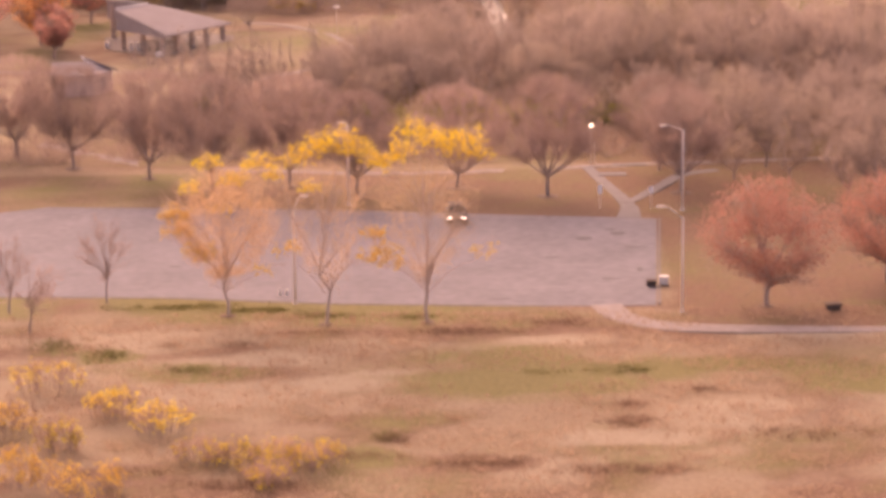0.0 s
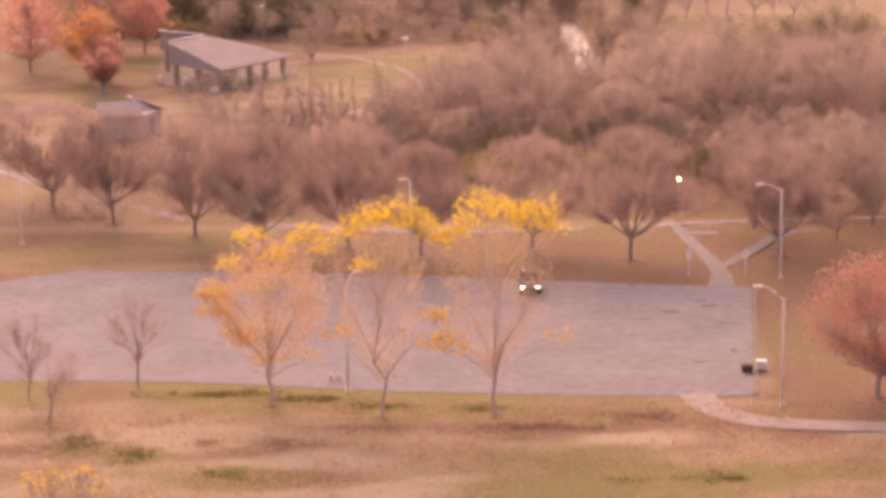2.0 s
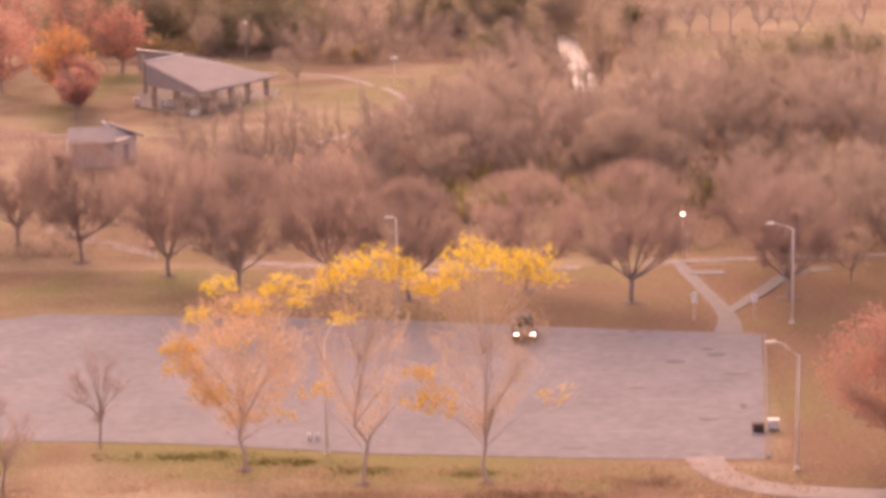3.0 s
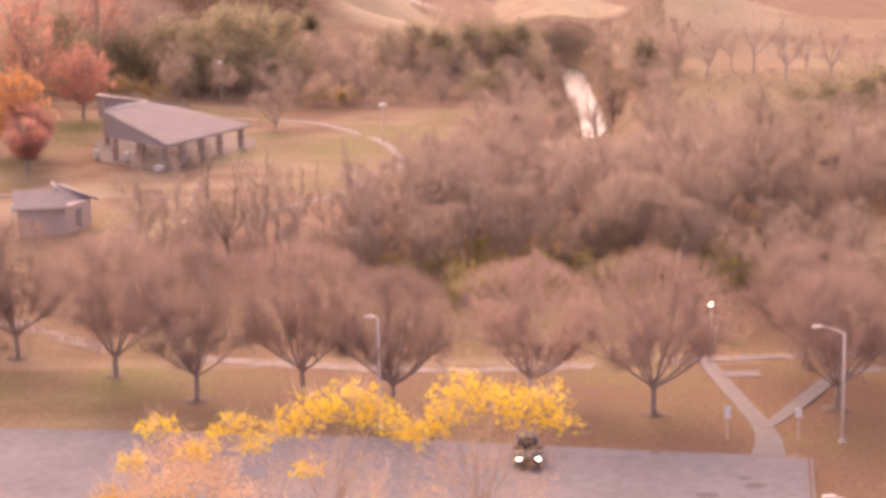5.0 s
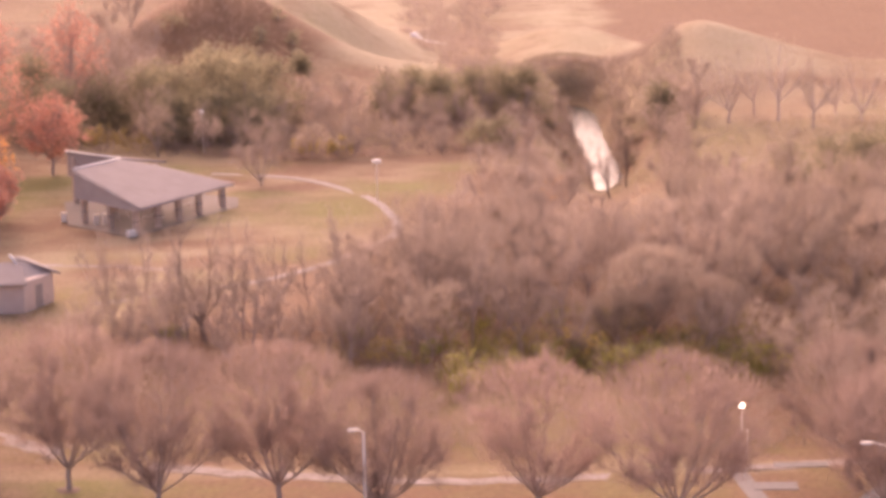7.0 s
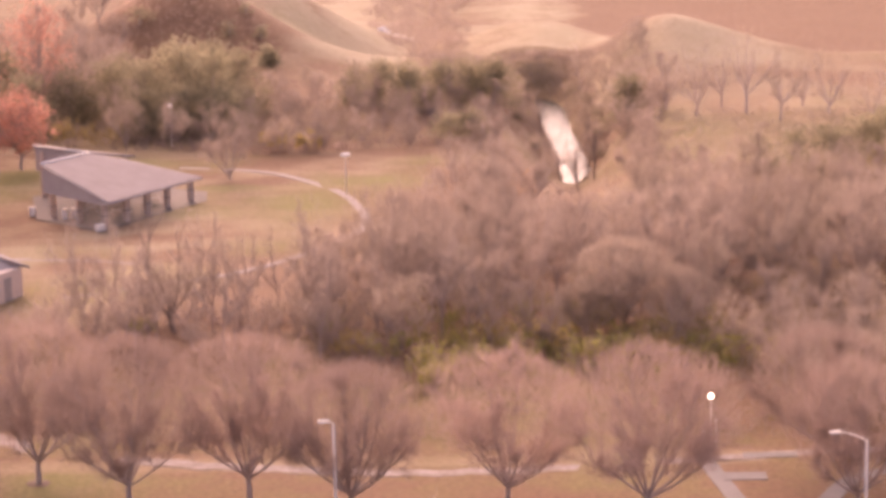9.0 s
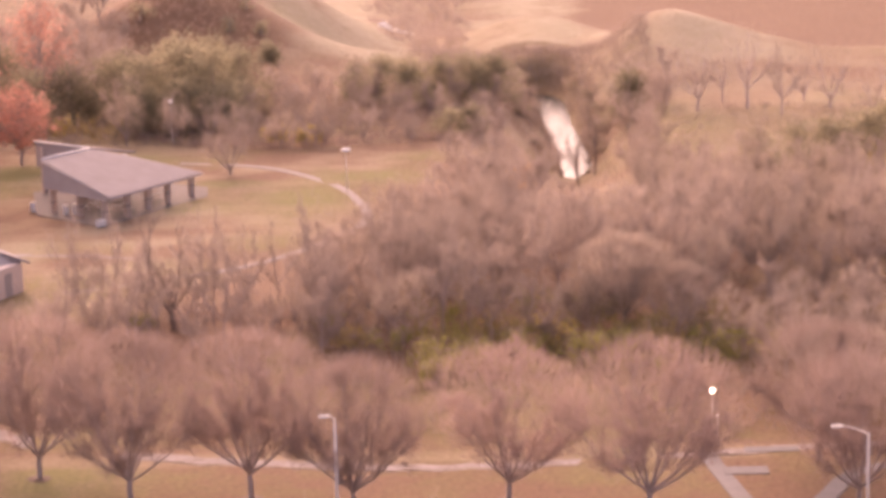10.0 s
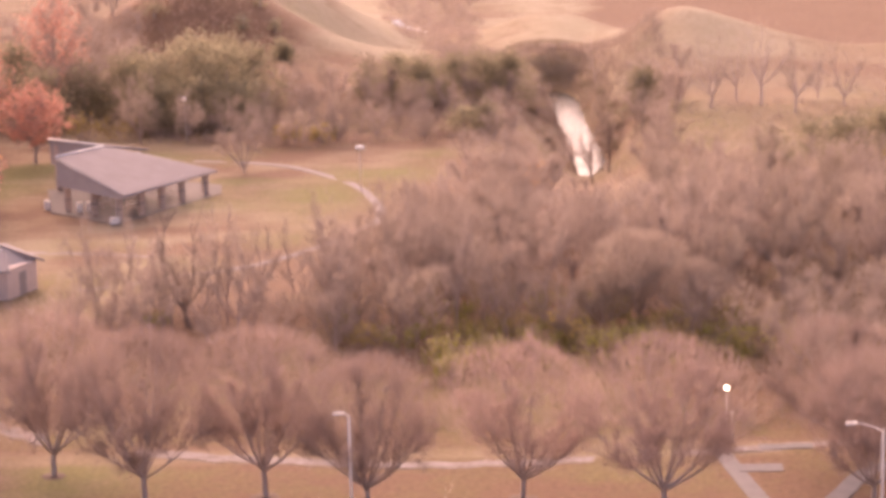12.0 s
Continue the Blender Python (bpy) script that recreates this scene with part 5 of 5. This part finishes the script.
# ---------------------------------------------------------------- signs, bins and small things
def path_sign(x, y, z, w, h):
    ob = empty("trail_sign", x, y)
    part("post", box((0, 0.03, (z + h / 2) / 2), (0.07, 0.05, z + h / 2), 0.01), GALVANISED, ob)
    part("panel", box((0, -0.06, z), (w, 0.03, h), 0.012, Matrix.Rotation(radians(-28), 4, "X")), WHITE, ob, "blank white panel")
    for k in (-0.3, 0.3):
        part("bolt", tube([(0, -0.1 + 0.47 * k * h, z + 0.88 * k * h), (0, -0.04 + 0.47 * k * h, z + 0.88 * k * h)], 0.02, 6), GALVANISED, ob)
    return tagged(ob, "white sign on a steel post where the footpath begins", "sign", "trail signs")


path_sign(16.2, 99.0, 1.9, 0.38, 0.85)
path_sign(21.0, 98.8, 1.85, 0.40, 0.60)


def notice(x, y):
    ob = empty("notice_board", x, y)
    part("post", box((0, 0, 1.0), (0.1, 0.1, 2.0), 0.015), GALVANISED, ob)
    part("panel", box((-0.75, -0.08, 1.3), (0.55, 0.04, 0.22), 0.01), WHITE, ob, "small pale panel")
    part("bracket", box((-0.35, 0, 1.3), (0.7, 0.05, 0.05), 0.01), GALVANISED, ob)
    part("cap", box((0, 0, 2.05), (0.2, 0.2, 0.14), 0.03), WHITE, ob, "white post cap")
    tagged(ob, "slim post with small white panels beside the footpath", "sign")


notice(16.9, 119.6)


def litter_bin(x, y, w, d, h, label, turn=0):
    ob = empty("litter_bin", x, y, 0, turn)
    bm = box((0, 0, h * 0.45 + 0.04), (w, d, h * 0.8), 0.06)
    for v in bm.verts:
        k = 0.86 + 0.14 * v.co.z / h
        v.co.x *= k
        v.co.y *= k
    body = part("body", bm, DARK_BROWN, ob)
    for k in (-0.32, 0, 0.32):
        part("rib", box((k * w, -d * 0.475, h * 0.5), (0.05, 0.05, h * 0.62), 0.015), DARK_BROWN, body)
    lid = box((0, 0, h * 0.92), (w * 1.04, d * 1.06, h * 0.14), 0.05)
    for v in lid.verts:
        v.co.z += 0.06 * (1 - (2 * v.co.x / w) ** 2)
    part("lid", lid, DARK_BROWN, ob)
    for k in (-1, 1):
        part("wheel", tube([(k * w * 0.36 - 0.04, d * 0.4, 0.09), (k * w * 0.36 + 0.04, d * 0.4, 0.09)], 0.09, 12), DARK_BROWN, ob)
    return tagged(ob, label, "bin", "litter bins")


litter_bin(18.75, 70.2, 0.85, 0.6, 0.6, "black plastic litter bin at the edge of the car park")
litter_bin(32.8, 62.0, 1.25, 0.75, 0.58, "wide dark litter bin standing in littered grass", 8)
litter_bin(-44.6, 158.9, 0.7, 0.7, 1.1, "dark litter bin beside the brick hut")


def cabinet(x, y, w, d, h, label, turn=0):
    ob = empty("utility_cabinet", x, y, 0, turn)
    part("plinth", box((0, 0, 0.06), (w * 1.08, d * 1.08, 0.12), 0.02), CONCRETE, ob)
    body = part("body", box((0, 0, 0.12 + h / 2), (w, d, h), 0.02), WHITE, ob)
    part("door", box((0, -d / 2 - 0.01, 0.12 + h / 2), (w * 0.88, 0.025, h * 0.86), 0.008), WHITE, body)
    part("handle", box((w * 0.3, -d / 2 - 0.035, 0.12 + h / 2), (0.03, 0.03, 0.12), 0.008), BLACK, ob)
    part("cap", box((0, 0, 0.14 + h), (w * 1.06, d * 1.1, 0.05), 0.015), WHITE, ob)
    return tagged(ob, label, "cabinet")


cabinet(19.85, 70.6, 0.75, 0.45, 0.62, "white metal utility cabinet beside a black bin", -6)
cabinet(-34.2, 186.6, 0.85, 0.5, 0.5, "low white cabinet before the picnic shelter", 30)


def barrel(x, y, z):
    ob = empty("barrel", x, y, z)
    part("drum", tube([(0, 0, 0), (0, 0, 0.05), (0, 0, 0.42), (0, 0, 0.8), (0, 0, 0.85)], [0.27, 0.29, 0.3, 0.29, 0.28], 16), WHITE, ob)
    for k in (0.28, 0.57):
        part("hoop", tube([(0, 0, k), (0, 0, k + 0.04)], [0.305, 0.305], 16), GALVANISED, ob)
    part("lid", tube([(0, 0, 0.85), (0, 0, 0.9)], [0.3, 0.26], 16), GALVANISED, ob)
    tagged(ob, "white litter barrel at the picnic shelter", "barrel", "white barrels")


barrel(-38.2, 191.6, 0.14)
barrel(-37.4, 191.9, 0.14)
barrel(-41.6, 193.4, 0.0)


def bollard(x, y):
    ob = empty("bollard", x, y)
    part("shaft", tube([(0, 0, 0), (0, 0, 0.5), (0, 0, 0.56)], [0.13, 0.12, 0.06], 12), WHITE, ob)
    part("band", tube([(0, 0, 0.36), (0, 0, 0.42)], [0.135, 0.135], 12), GALVANISED, ob)
    return tagged(ob, "short white bollard at the edge of the car park", "bollard", "white bollards")


bollard(-12.3, 69.0)
bollard(-11.75, 69.0)


def picnic_pad(x, y, w, d):
    slab("pavement", [(x - w / 2, y - d / 2), (x + w / 2, y - d / 2), (x + w / 2, y + d / 2), (x - w / 2, y + d / 2)], 0.06, CONCRETE, "small concrete pad in littered grass", "concrete pad")


picnic_pad(18.3, 114.1, 2.9, 1.5)
picnic_pad(20.4, 118.4, 3.6, 1.0)

ASPHALT_PATCH = material("patched_asphalt", (0.1, 0.085, 0.085), (0.16, 0.14, 0.14), 0.8, 0.8, 6)
patch_rng = np.random.default_rng(15)
for x, y, w, d in ((14.0, 87.4, 1.5, 1.1), (17.3, 89.1, 1.6, 1.1), (16.7, 90.6, 1.1, 0.7), (10.8, 80.6, 1.2, 0.4), (15.4, 72.9, 1.4, 0.6), (18.2, 83.9, 2.2, 0.6), (11.2, 96.0, 0.9, 0.6), (-2.0, 90.0, 1.6, 0.4), (6.0, 66.8, 2.0, 0.35),
                   (18.2, 76.0, 0.5, 1.2), (-22.0, 79.0, 1.4, 0.4)):
    ring = []
    for k in range(14):
        a = k * math.tau / 14
        q = patch_rng.uniform(0.75, 1.15)
        ring.append((x + w / 2 * q * math.cos(a), y + d / 2 * q * math.sin(a)))
    slab("road", ring, 0.036, ASPHALT_PATCH, "dark patch of repaired asphalt", "asphalt patch", 0.004)


PALE_ASPHALT = material("worn_asphalt", (0.215, 0.2, 0.2), (0.31, 0.29, 0.288), 0.95, 0.5, 3)
for x, y, w, d in ((8.0, 84.6, 4.5, 0.35), (12.6, 77.8, 5.5, 0.4), (2.0, 74.2, 6.0, 0.3), (-9.0, 80.2, 7.0, 0.4), (-20.0, 86.0, 6.0, 0.4), (9.0, 70.4, 6.0, 0.35), (13.8, 83.0, 3.0, 0.3), (-28.0, 78.0, 7.0, 0.45), (-14.0, 92.4, 6.0, 0.4)):
    ring = []
    for k in range(18):
        a, q = k * math.tau / 18, patch_rng.uniform(0.6, 1.2)
        ring.append((x + w / 2 * q * math.cos(a), y + d / 2 * q * math.sin(a)))
    slab("road", ring, 0.035, PALE_ASPHALT, "pale worn streak in the asphalt", "asphalt patch", 0.003)


# ---------------------------------------------------------------- car
PAINT = material("dark_car_paint", (0.09, 0.084, 0.08), (0.13, 0.122, 0.115), 0.6, 2, 20, bump=0, gloss=0.15)
GLASS = material("car_glass", (0.02, 0.022, 0.022), (0.04, 0.04, 0.04), 0.15, 2, 20, bump=0, gloss=0.3)
RUBBER = material("rubber", (0.02, 0.02, 0.02), (0.035, 0.035, 0.035), 0.9, 8, 40)
CHROME = material("alloy", (0.5, 0.5, 0.5), (0.65, 0.65, 0.65), 0.3, 8, 40, metal=0.9, bump=0)


def loft(sections):
    """A shell through cross-sections of equal length."""
    bm = bmesh.new()
    rows = [[bm.verts.new(p) for p in s] for s in sections]
    for a, b in zip(rows, rows[1:]):
        for k in range(len(a)):
            k2 = (k + 1) % len(a)
            bm.faces.new((a[k], a[k2], b[k2], b[k])).smooth = True
    bm.faces.new(rows[0])
    bm.faces.new(rows[-1])
    bmesh.ops.recalc_face_normals(bm, faces=bm.faces)
    return bm


def rounded(w, z0, z1, y, r=0.16, n=4):
    """A rounded rectangle across the car at y."""
    out = []
    for cx, cz, a0 in ((w - r, z0 + r, -90), (w - r, z1 - r, 0), (-w + r, z1 - r, 90), (-w + r, z0 + r, 180)):
        for k in range(n + 1):
            a = radians(a0 + 90 * k / n)
            out.append((cx + r * math.cos(a), y, cz + r * math.sin(a)))
    return out


def make_car(x, y, turn):
    ob = empty("car", x, y, 0.03, turn)
    body = part("body", loft([rounded(0.70, 0.42, 0.72, -2.25), rounded(0.84, 0.30, 0.86, -2.1), rounded(0.90, 0.24, 0.98, -1.6), rounded(0.92, 0.22, 1.04, -0.8), rounded(0.93, 0.22, 1.06, 0.4),
                              rounded(0.92, 0.24, 1.06, 1.6), rounded(0.86, 0.34, 1.0, 2.1), rounded(0.76, 0.42, 0.9, 2.25)]), PAINT, ob, "dark glossy car body")
    part("cabin", loft([rounded(0.80, 0.98, 1.08, -0.95, 0.05), rounded(0.72, 0.98, 1.42, -0.35, 0.12), rounded(0.68, 0.98, 1.55, 0.25, 0.14), rounded(0.68, 0.98, 1.56, 1.1, 0.14), rounded(0.74, 0.98, 1.15, 1.9, 0.08)]), GLASS, ob, "dark tinted windows")
    part("roof", loft([rounded(0.66, 1.44, 1.52, -0.25, 0.03), rounded(0.69, 1.52, 1.60, 0.3, 0.03), rounded(0.69, 1.53, 1.61, 1.1, 0.03), rounded(0.64, 1.44, 1.52, 1.5, 0.03)]), PAINT, ob)
    part("grille", box((0, -2.24, 0.62), (0.75, 0.06, 0.18), 0.02), BLACK, body)
    part("bumper", box((0, -2.22, 0.42), (1.5, 0.14, 0.16), 0.05), BLACK, body)
    for k in (-1, 1):
        part("headlight", box((k * 0.62, -2.15, 0.74), (0.3, 0.14, 0.14), 0.05), HEADLIGHT, ob, "lit headlight")
        part("tail_light", box((k * 0.66, 2.16, 0.8), (0.26, 0.1, 0.16), 0.03), RED, ob)
        part("wing_mirror", box((k * 0.98, -0.75, 1.08), (0.2, 0.12, 0.14), 0.04), PAINT, ob)
        for yy in (-1.4, 1.35):
            wheel = part("wheel", tube([(k * 0.70, yy, 0.33), (k * 0.90, yy, 0.33)], 0.22, 20), CHROME, ob)
            part("tyre", tube([(k * 0.68, yy, 0.33), (k * 0.70, yy, 0.33), (k * 0.88, yy, 0.33), (k * 0.905, yy, 0.33)], [0.28, 0.33, 0.33, 0.28], 20), RUBBER, wheel)
    tagged(ob, "dark car with lit headlights standing on the asphalt", "car")


make_car(2.57, 94.8, 2)


# ---------------------------------------------------------------- picnic shelter
ROOFING = material("grey_roofing", (0.26, 0.215, 0.2), (0.36, 0.3, 0.28), 0.9, 0.6, 9)
SIDING = material("grey_siding", (0.36, 0.3, 0.27), (0.46, 0.39, 0.35), 0.8, 0.8, 9)
STONE = material("tan_stone", (0.46, 0.35, 0.28), (0.62, 0.49, 0.4), 0.9, 2.5, 14)
BRICK = material("tan_brick", (0.66, 0.52, 0.44), (0.78, 0.63, 0.54), 0.9, 1.5, 12)
WORN_FLOOR = material("worn_floor", (0.16, 0.13, 0.11), (0.25, 0.205, 0.175), 0.9, 0.7, 8)
TIMBER = material("weathered_timber", (0.16, 0.12, 0.1), (0.28, 0.22, 0.18), 0.85, 2, 16)


def plate(points, thick, down=(0, 0, -1)):
    """A thick flat plate under an outline."""
    bm = bmesh.new()
    off = Vector(down) * thick
    a = [bm.verts.new(p) for p in points]
    b = [bm.verts.new(Vector(p) + off) for p in points]
    bm.faces.new(a)
    bm.faces.new(b[::-1])
    for k in range(len(a)):
        k2 = (k + 1) % len(a)
        bm.faces.new((a[k], b[k], b[k2], a[k2]))
    bmesh.ops.recalc_face_normals(bm, faces=bm.faces)
    return bm


def make_shelter():
    ob = empty("picnic_shelter", -34.0, 194.0)
    o = Vector((-34.0, 194.0, 0))

    def at(*pts):
        return [Vector(p) - o for p in pts]

    tip, left, apex, bend, right = at((-33.2, 186.1, 2.85), (-40.15, 191.0, 5.55), (-36.6, 197.1, 5.25), (-33.2, 198.3, 4.3), (-26.0, 198.8, 2.35))
    part("roof", plate([tip, left, apex, bend, right], 0.22), ROOFING, ob, "grey sloping roof")
    rear_peak, rear_low = at((-42.6, 201.6, 5.15), (-33.5, 206.5, 3.0))
    part("rear_roof", plate([apex + Vector((0, 0.3, 0.02)), rear_peak, rear_low], 0.22), ROOFING, ob, "grey sloping roof")
    lb = Vector((left.x, left.y, 2.75))
    part("gable_panel", plate([tip + Vector((-0.12, 0.05, -0.1)), left + Vector((0.05, 0.1, -0.2)), lb + Vector((0.05, 0.1, 0)), tip + Vector((-0.3, 0.1, -0.4))], 0.12, (0.56, 0.83, 0)), SIDING, ob, "dark grey siding")
    rb, ab = Vector((rear_peak.x, rear_peak.y, 2.6)), Vector((apex.x, apex.y, 2.8))
    part("gable_panel", plate([apex + Vector((-0.1, 0.3, -0.15)), rear_peak + Vector((0.1, 0.1, -0.15)), rb + Vector((0.1, 0.1, 0)), ab], 0.12, (0.5, 0.85, 0)), SIDING, ob, "dark grey siding")
    for a, b in ((left, apex), (apex, rear_peak)):
        part("fascia", tube([a + Vector((0, 0, 0.03)), b + Vector((0, 0, 0.03))], 0.1, 6), WHITE, ob, "white metal ridge trim")
    for a, b in ((tip, left), (tip, right), (right, bend)):
        part("fascia", tube([a + Vector((0, 0, -0.16)), b + Vector((0, 0, -0.16))], 0.1, 6), SIDING, ob)
    for (x, y), top in (((-33.9, 187.6), 2.9), ((-32.2, 190.0), 2.9), ((-30.6, 192.6), 2.8), ((-29.0, 195.1), 2.7), ((-27.1, 198.2), 2.4), ((-36.6, 190.0), 3.6), ((-39.4, 192.2), 4.9), ((-37.2, 196.4), 4.8), ((-33.4, 197.8), 4.0), ((-41.7, 201.2), 4.6), ((-34.4, 205.2), 3.0)):
        p = part("pillar", box((x - o.x, y - o.y, 0.14 + (top - 0.14) / 2), (0.5, 0.5, top - 0.14), 0.03, Matrix.Rotation(radians(34), 4, "Z")), STONE, ob)
        part("pillar_cap", box((x - o.x, y - o.y, 1.25), (0.6, 0.6, 0.1), 0.02, Matrix.Rotation(radians(34), 4, "Z")), CONCRETE, p)
    part("floor", plate(at((-34.1, 186.4, 0.08), (-41.0, 191.8, 0.08), (-43.0, 201.6, 0.08), (-34.0, 206.4, 0.08), (-26.0, 202.4, 0.08), (-25.6, 198.4, 0.08)), 0.1), WORN_FLOOR, ob, "worn concrete floor slab")
    tagged(ob, "open picnic shelter with grey folded roof and stone pillars", "shelter")


make_shelter()


def picnic_table(x, y, z, turn):
    ob = empty("picnic_table", x, y, z, turn)
    for k in range(4):
        part("plank", box((0, -0.3 + 0.2 * k, 0.74), (1.8, 0.18, 0.04), 0.008), TIMBER, ob)
    for k in (-1, 1):
        part("bench", box((0, k * 0.72, 0.44), (1.8, 0.25, 0.04), 0.008), TIMBER, ob)
        part("trestle", tube([(k * 0.65, -0.72, 0.0), (k * 0.65, -0.25, 0.72), (k * 0.65, 0.25, 0.72), (k * 0.65, 0.72, 0.0)], 0.035, 6), GALVANISED, ob)
        part("crossbar", box((k * 0.65, 0, 0.4), (0.05, 1.5, 0.05), 0.008), GALVANISED, ob)
    return ob


table = tagged(picnic_table(-36.4, 193.6, 0.14, 56), "weathered timber picnic table under the shelter", "picnic table", "picnic tables")
for x, y in ((-33.2, 193.4), (-30.8, 197.4), (-35.0, 198.6)):
    copy_thing(table, pose(x, y, 0.14, 0, 0, 56))


# ---------------------------------------------------------------- brick hut
def make_hut():
    ox, oy = -41.0, 162.0
    ob = empty("brick_hut", ox, oy)

    def at(*pts):
        return [Vector((x - ox, y - oy, z)) for x, y, z in pts]

    # angled footprint: a front block and a wing that turns back from its corner
    foot = [(-43.5, 159.3), (-39.2, 159.9), (-37.4, 163.6), (-39.6, 165.6), (-44.1, 164.6)]
    tops = [2.65, 2.65, 2.5, 2.9, 2.75]
    bm = bmesh.new()
    low = [bm.verts.new((x - ox, y - oy, 0)) for x, y in foot]
    top = [bm.verts.new((x - ox, y - oy, z)) for (x, y), z in zip(foot, tops)]
    for k in range(5):
        k2 = (k + 1) % 5
        bm.faces.new((low[k], low[k2], top[k2], top[k]))
    bm.faces.new(top)
    bmesh.ops.recalc_face_normals(bm, faces=bm.faces)
    part("wall", bm, BRICK, ob, "tan brick wall")
    front = at((-43.75, 158.75, 2.72), (-38.85, 159.35, 2.72), (-39.85, 162.7, 3.75), (-44.3, 162.1, 3.75))
    part("roof_slope", plate(front, 0.16), ROOFING, ob, "grey shingle roof")
    part("roof_slope", plate(at((-44.3, 162.12, 3.74), (-40.0, 162.7, 3.74), (-39.4, 166.1, 2.8), (-44.7, 165.2, 2.8)), 0.16), ROOFING, ob, "grey shingle roof")
    part("wing_roof", plate(at((-40.6, 163.0, 4.15), (-36.7, 163.4, 2.62), (-39.2, 166.3, 2.85), (-40.2, 165.4, 3.6)), 0.2), ROOFING, ob, "grey shingle roof")
    # Grey panel added in the place of the soffit shadow under the wing roof.
    part("gable_panel", plate(at((-39.7, 162.6, 3.6), (-40.5, 163.1, 4.0), (-37.5, 163.65, 2.75), (-37.5, 163.65, 2.3), (-39.2, 160.3, 2.3)), 0.1, (-0.6, 0.5, 0)), SIDING, ob, "grey panel standing in for the shadow under the wing roof")
    part("fascia", tube(at((-40.8, 162.9, 4.3), (-40.1, 162.5, 3.6)), 0.15, 6), WHITE, ob, "white metal roof trim")
    part("gutter", tube(at((-43.75, 158.7, 2.62), (-38.85, 159.3, 2.62)), 0.08, 6), SIDING, ob)
    part("downpipe", tube(at((-43.85, 159.0, 0.1), (-43.85, 159.0, 3.2)), 0.09, 8), WHITE, ob, "white downpipe")
    door = part("door", box((2.72, -0.22, 1.02), (0.06, 0.95, 2.04), 0.01, Matrix.Rotation(radians(-26), 4, "Z")), SIDING, ob)
    part("handle", tube([(2.9, 0.0, 1.0), (2.9, 0.0, 1.2)], 0.02, 6), GALVANISED, door)
    tagged(ob, "small tan brick hut with a grey angled roof", "hut")


make_hut()


def rock(x, y, r, seed):
    bm = bmesh.new()
    bmesh.ops.create_icosphere(bm, subdivisions=2, radius=r)
    for v in bm.verts:
        v.co *= 1 + 0.35 * noise.noise(v.co * (1.6 / r) + Vector((seed, 0, 0)))
        v.co.z *= 0.7
    ob = part("rock", bm, WHITE)
    ob.matrix_basis = pose(x, y, float(terrain(x, y)) + r * 0.3)
    tagged(ob, "pale boulder at the foot of a grassy hill", "rock", "pale boulders")


for k, (x, y, r) in enumerate(((-14.6, 344.0, 0.8), (-14.9, 348.0, 0.6), (-13.7, 340.5, 0.6), (-12.4, 337.0, 0.7), (-11.2, 338.0, 0.6), (-9.9, 337.0, 0.55), (-14.4, 346.0, 0.6))):
    rock(x, y, r * 0.85, k * 3.7)
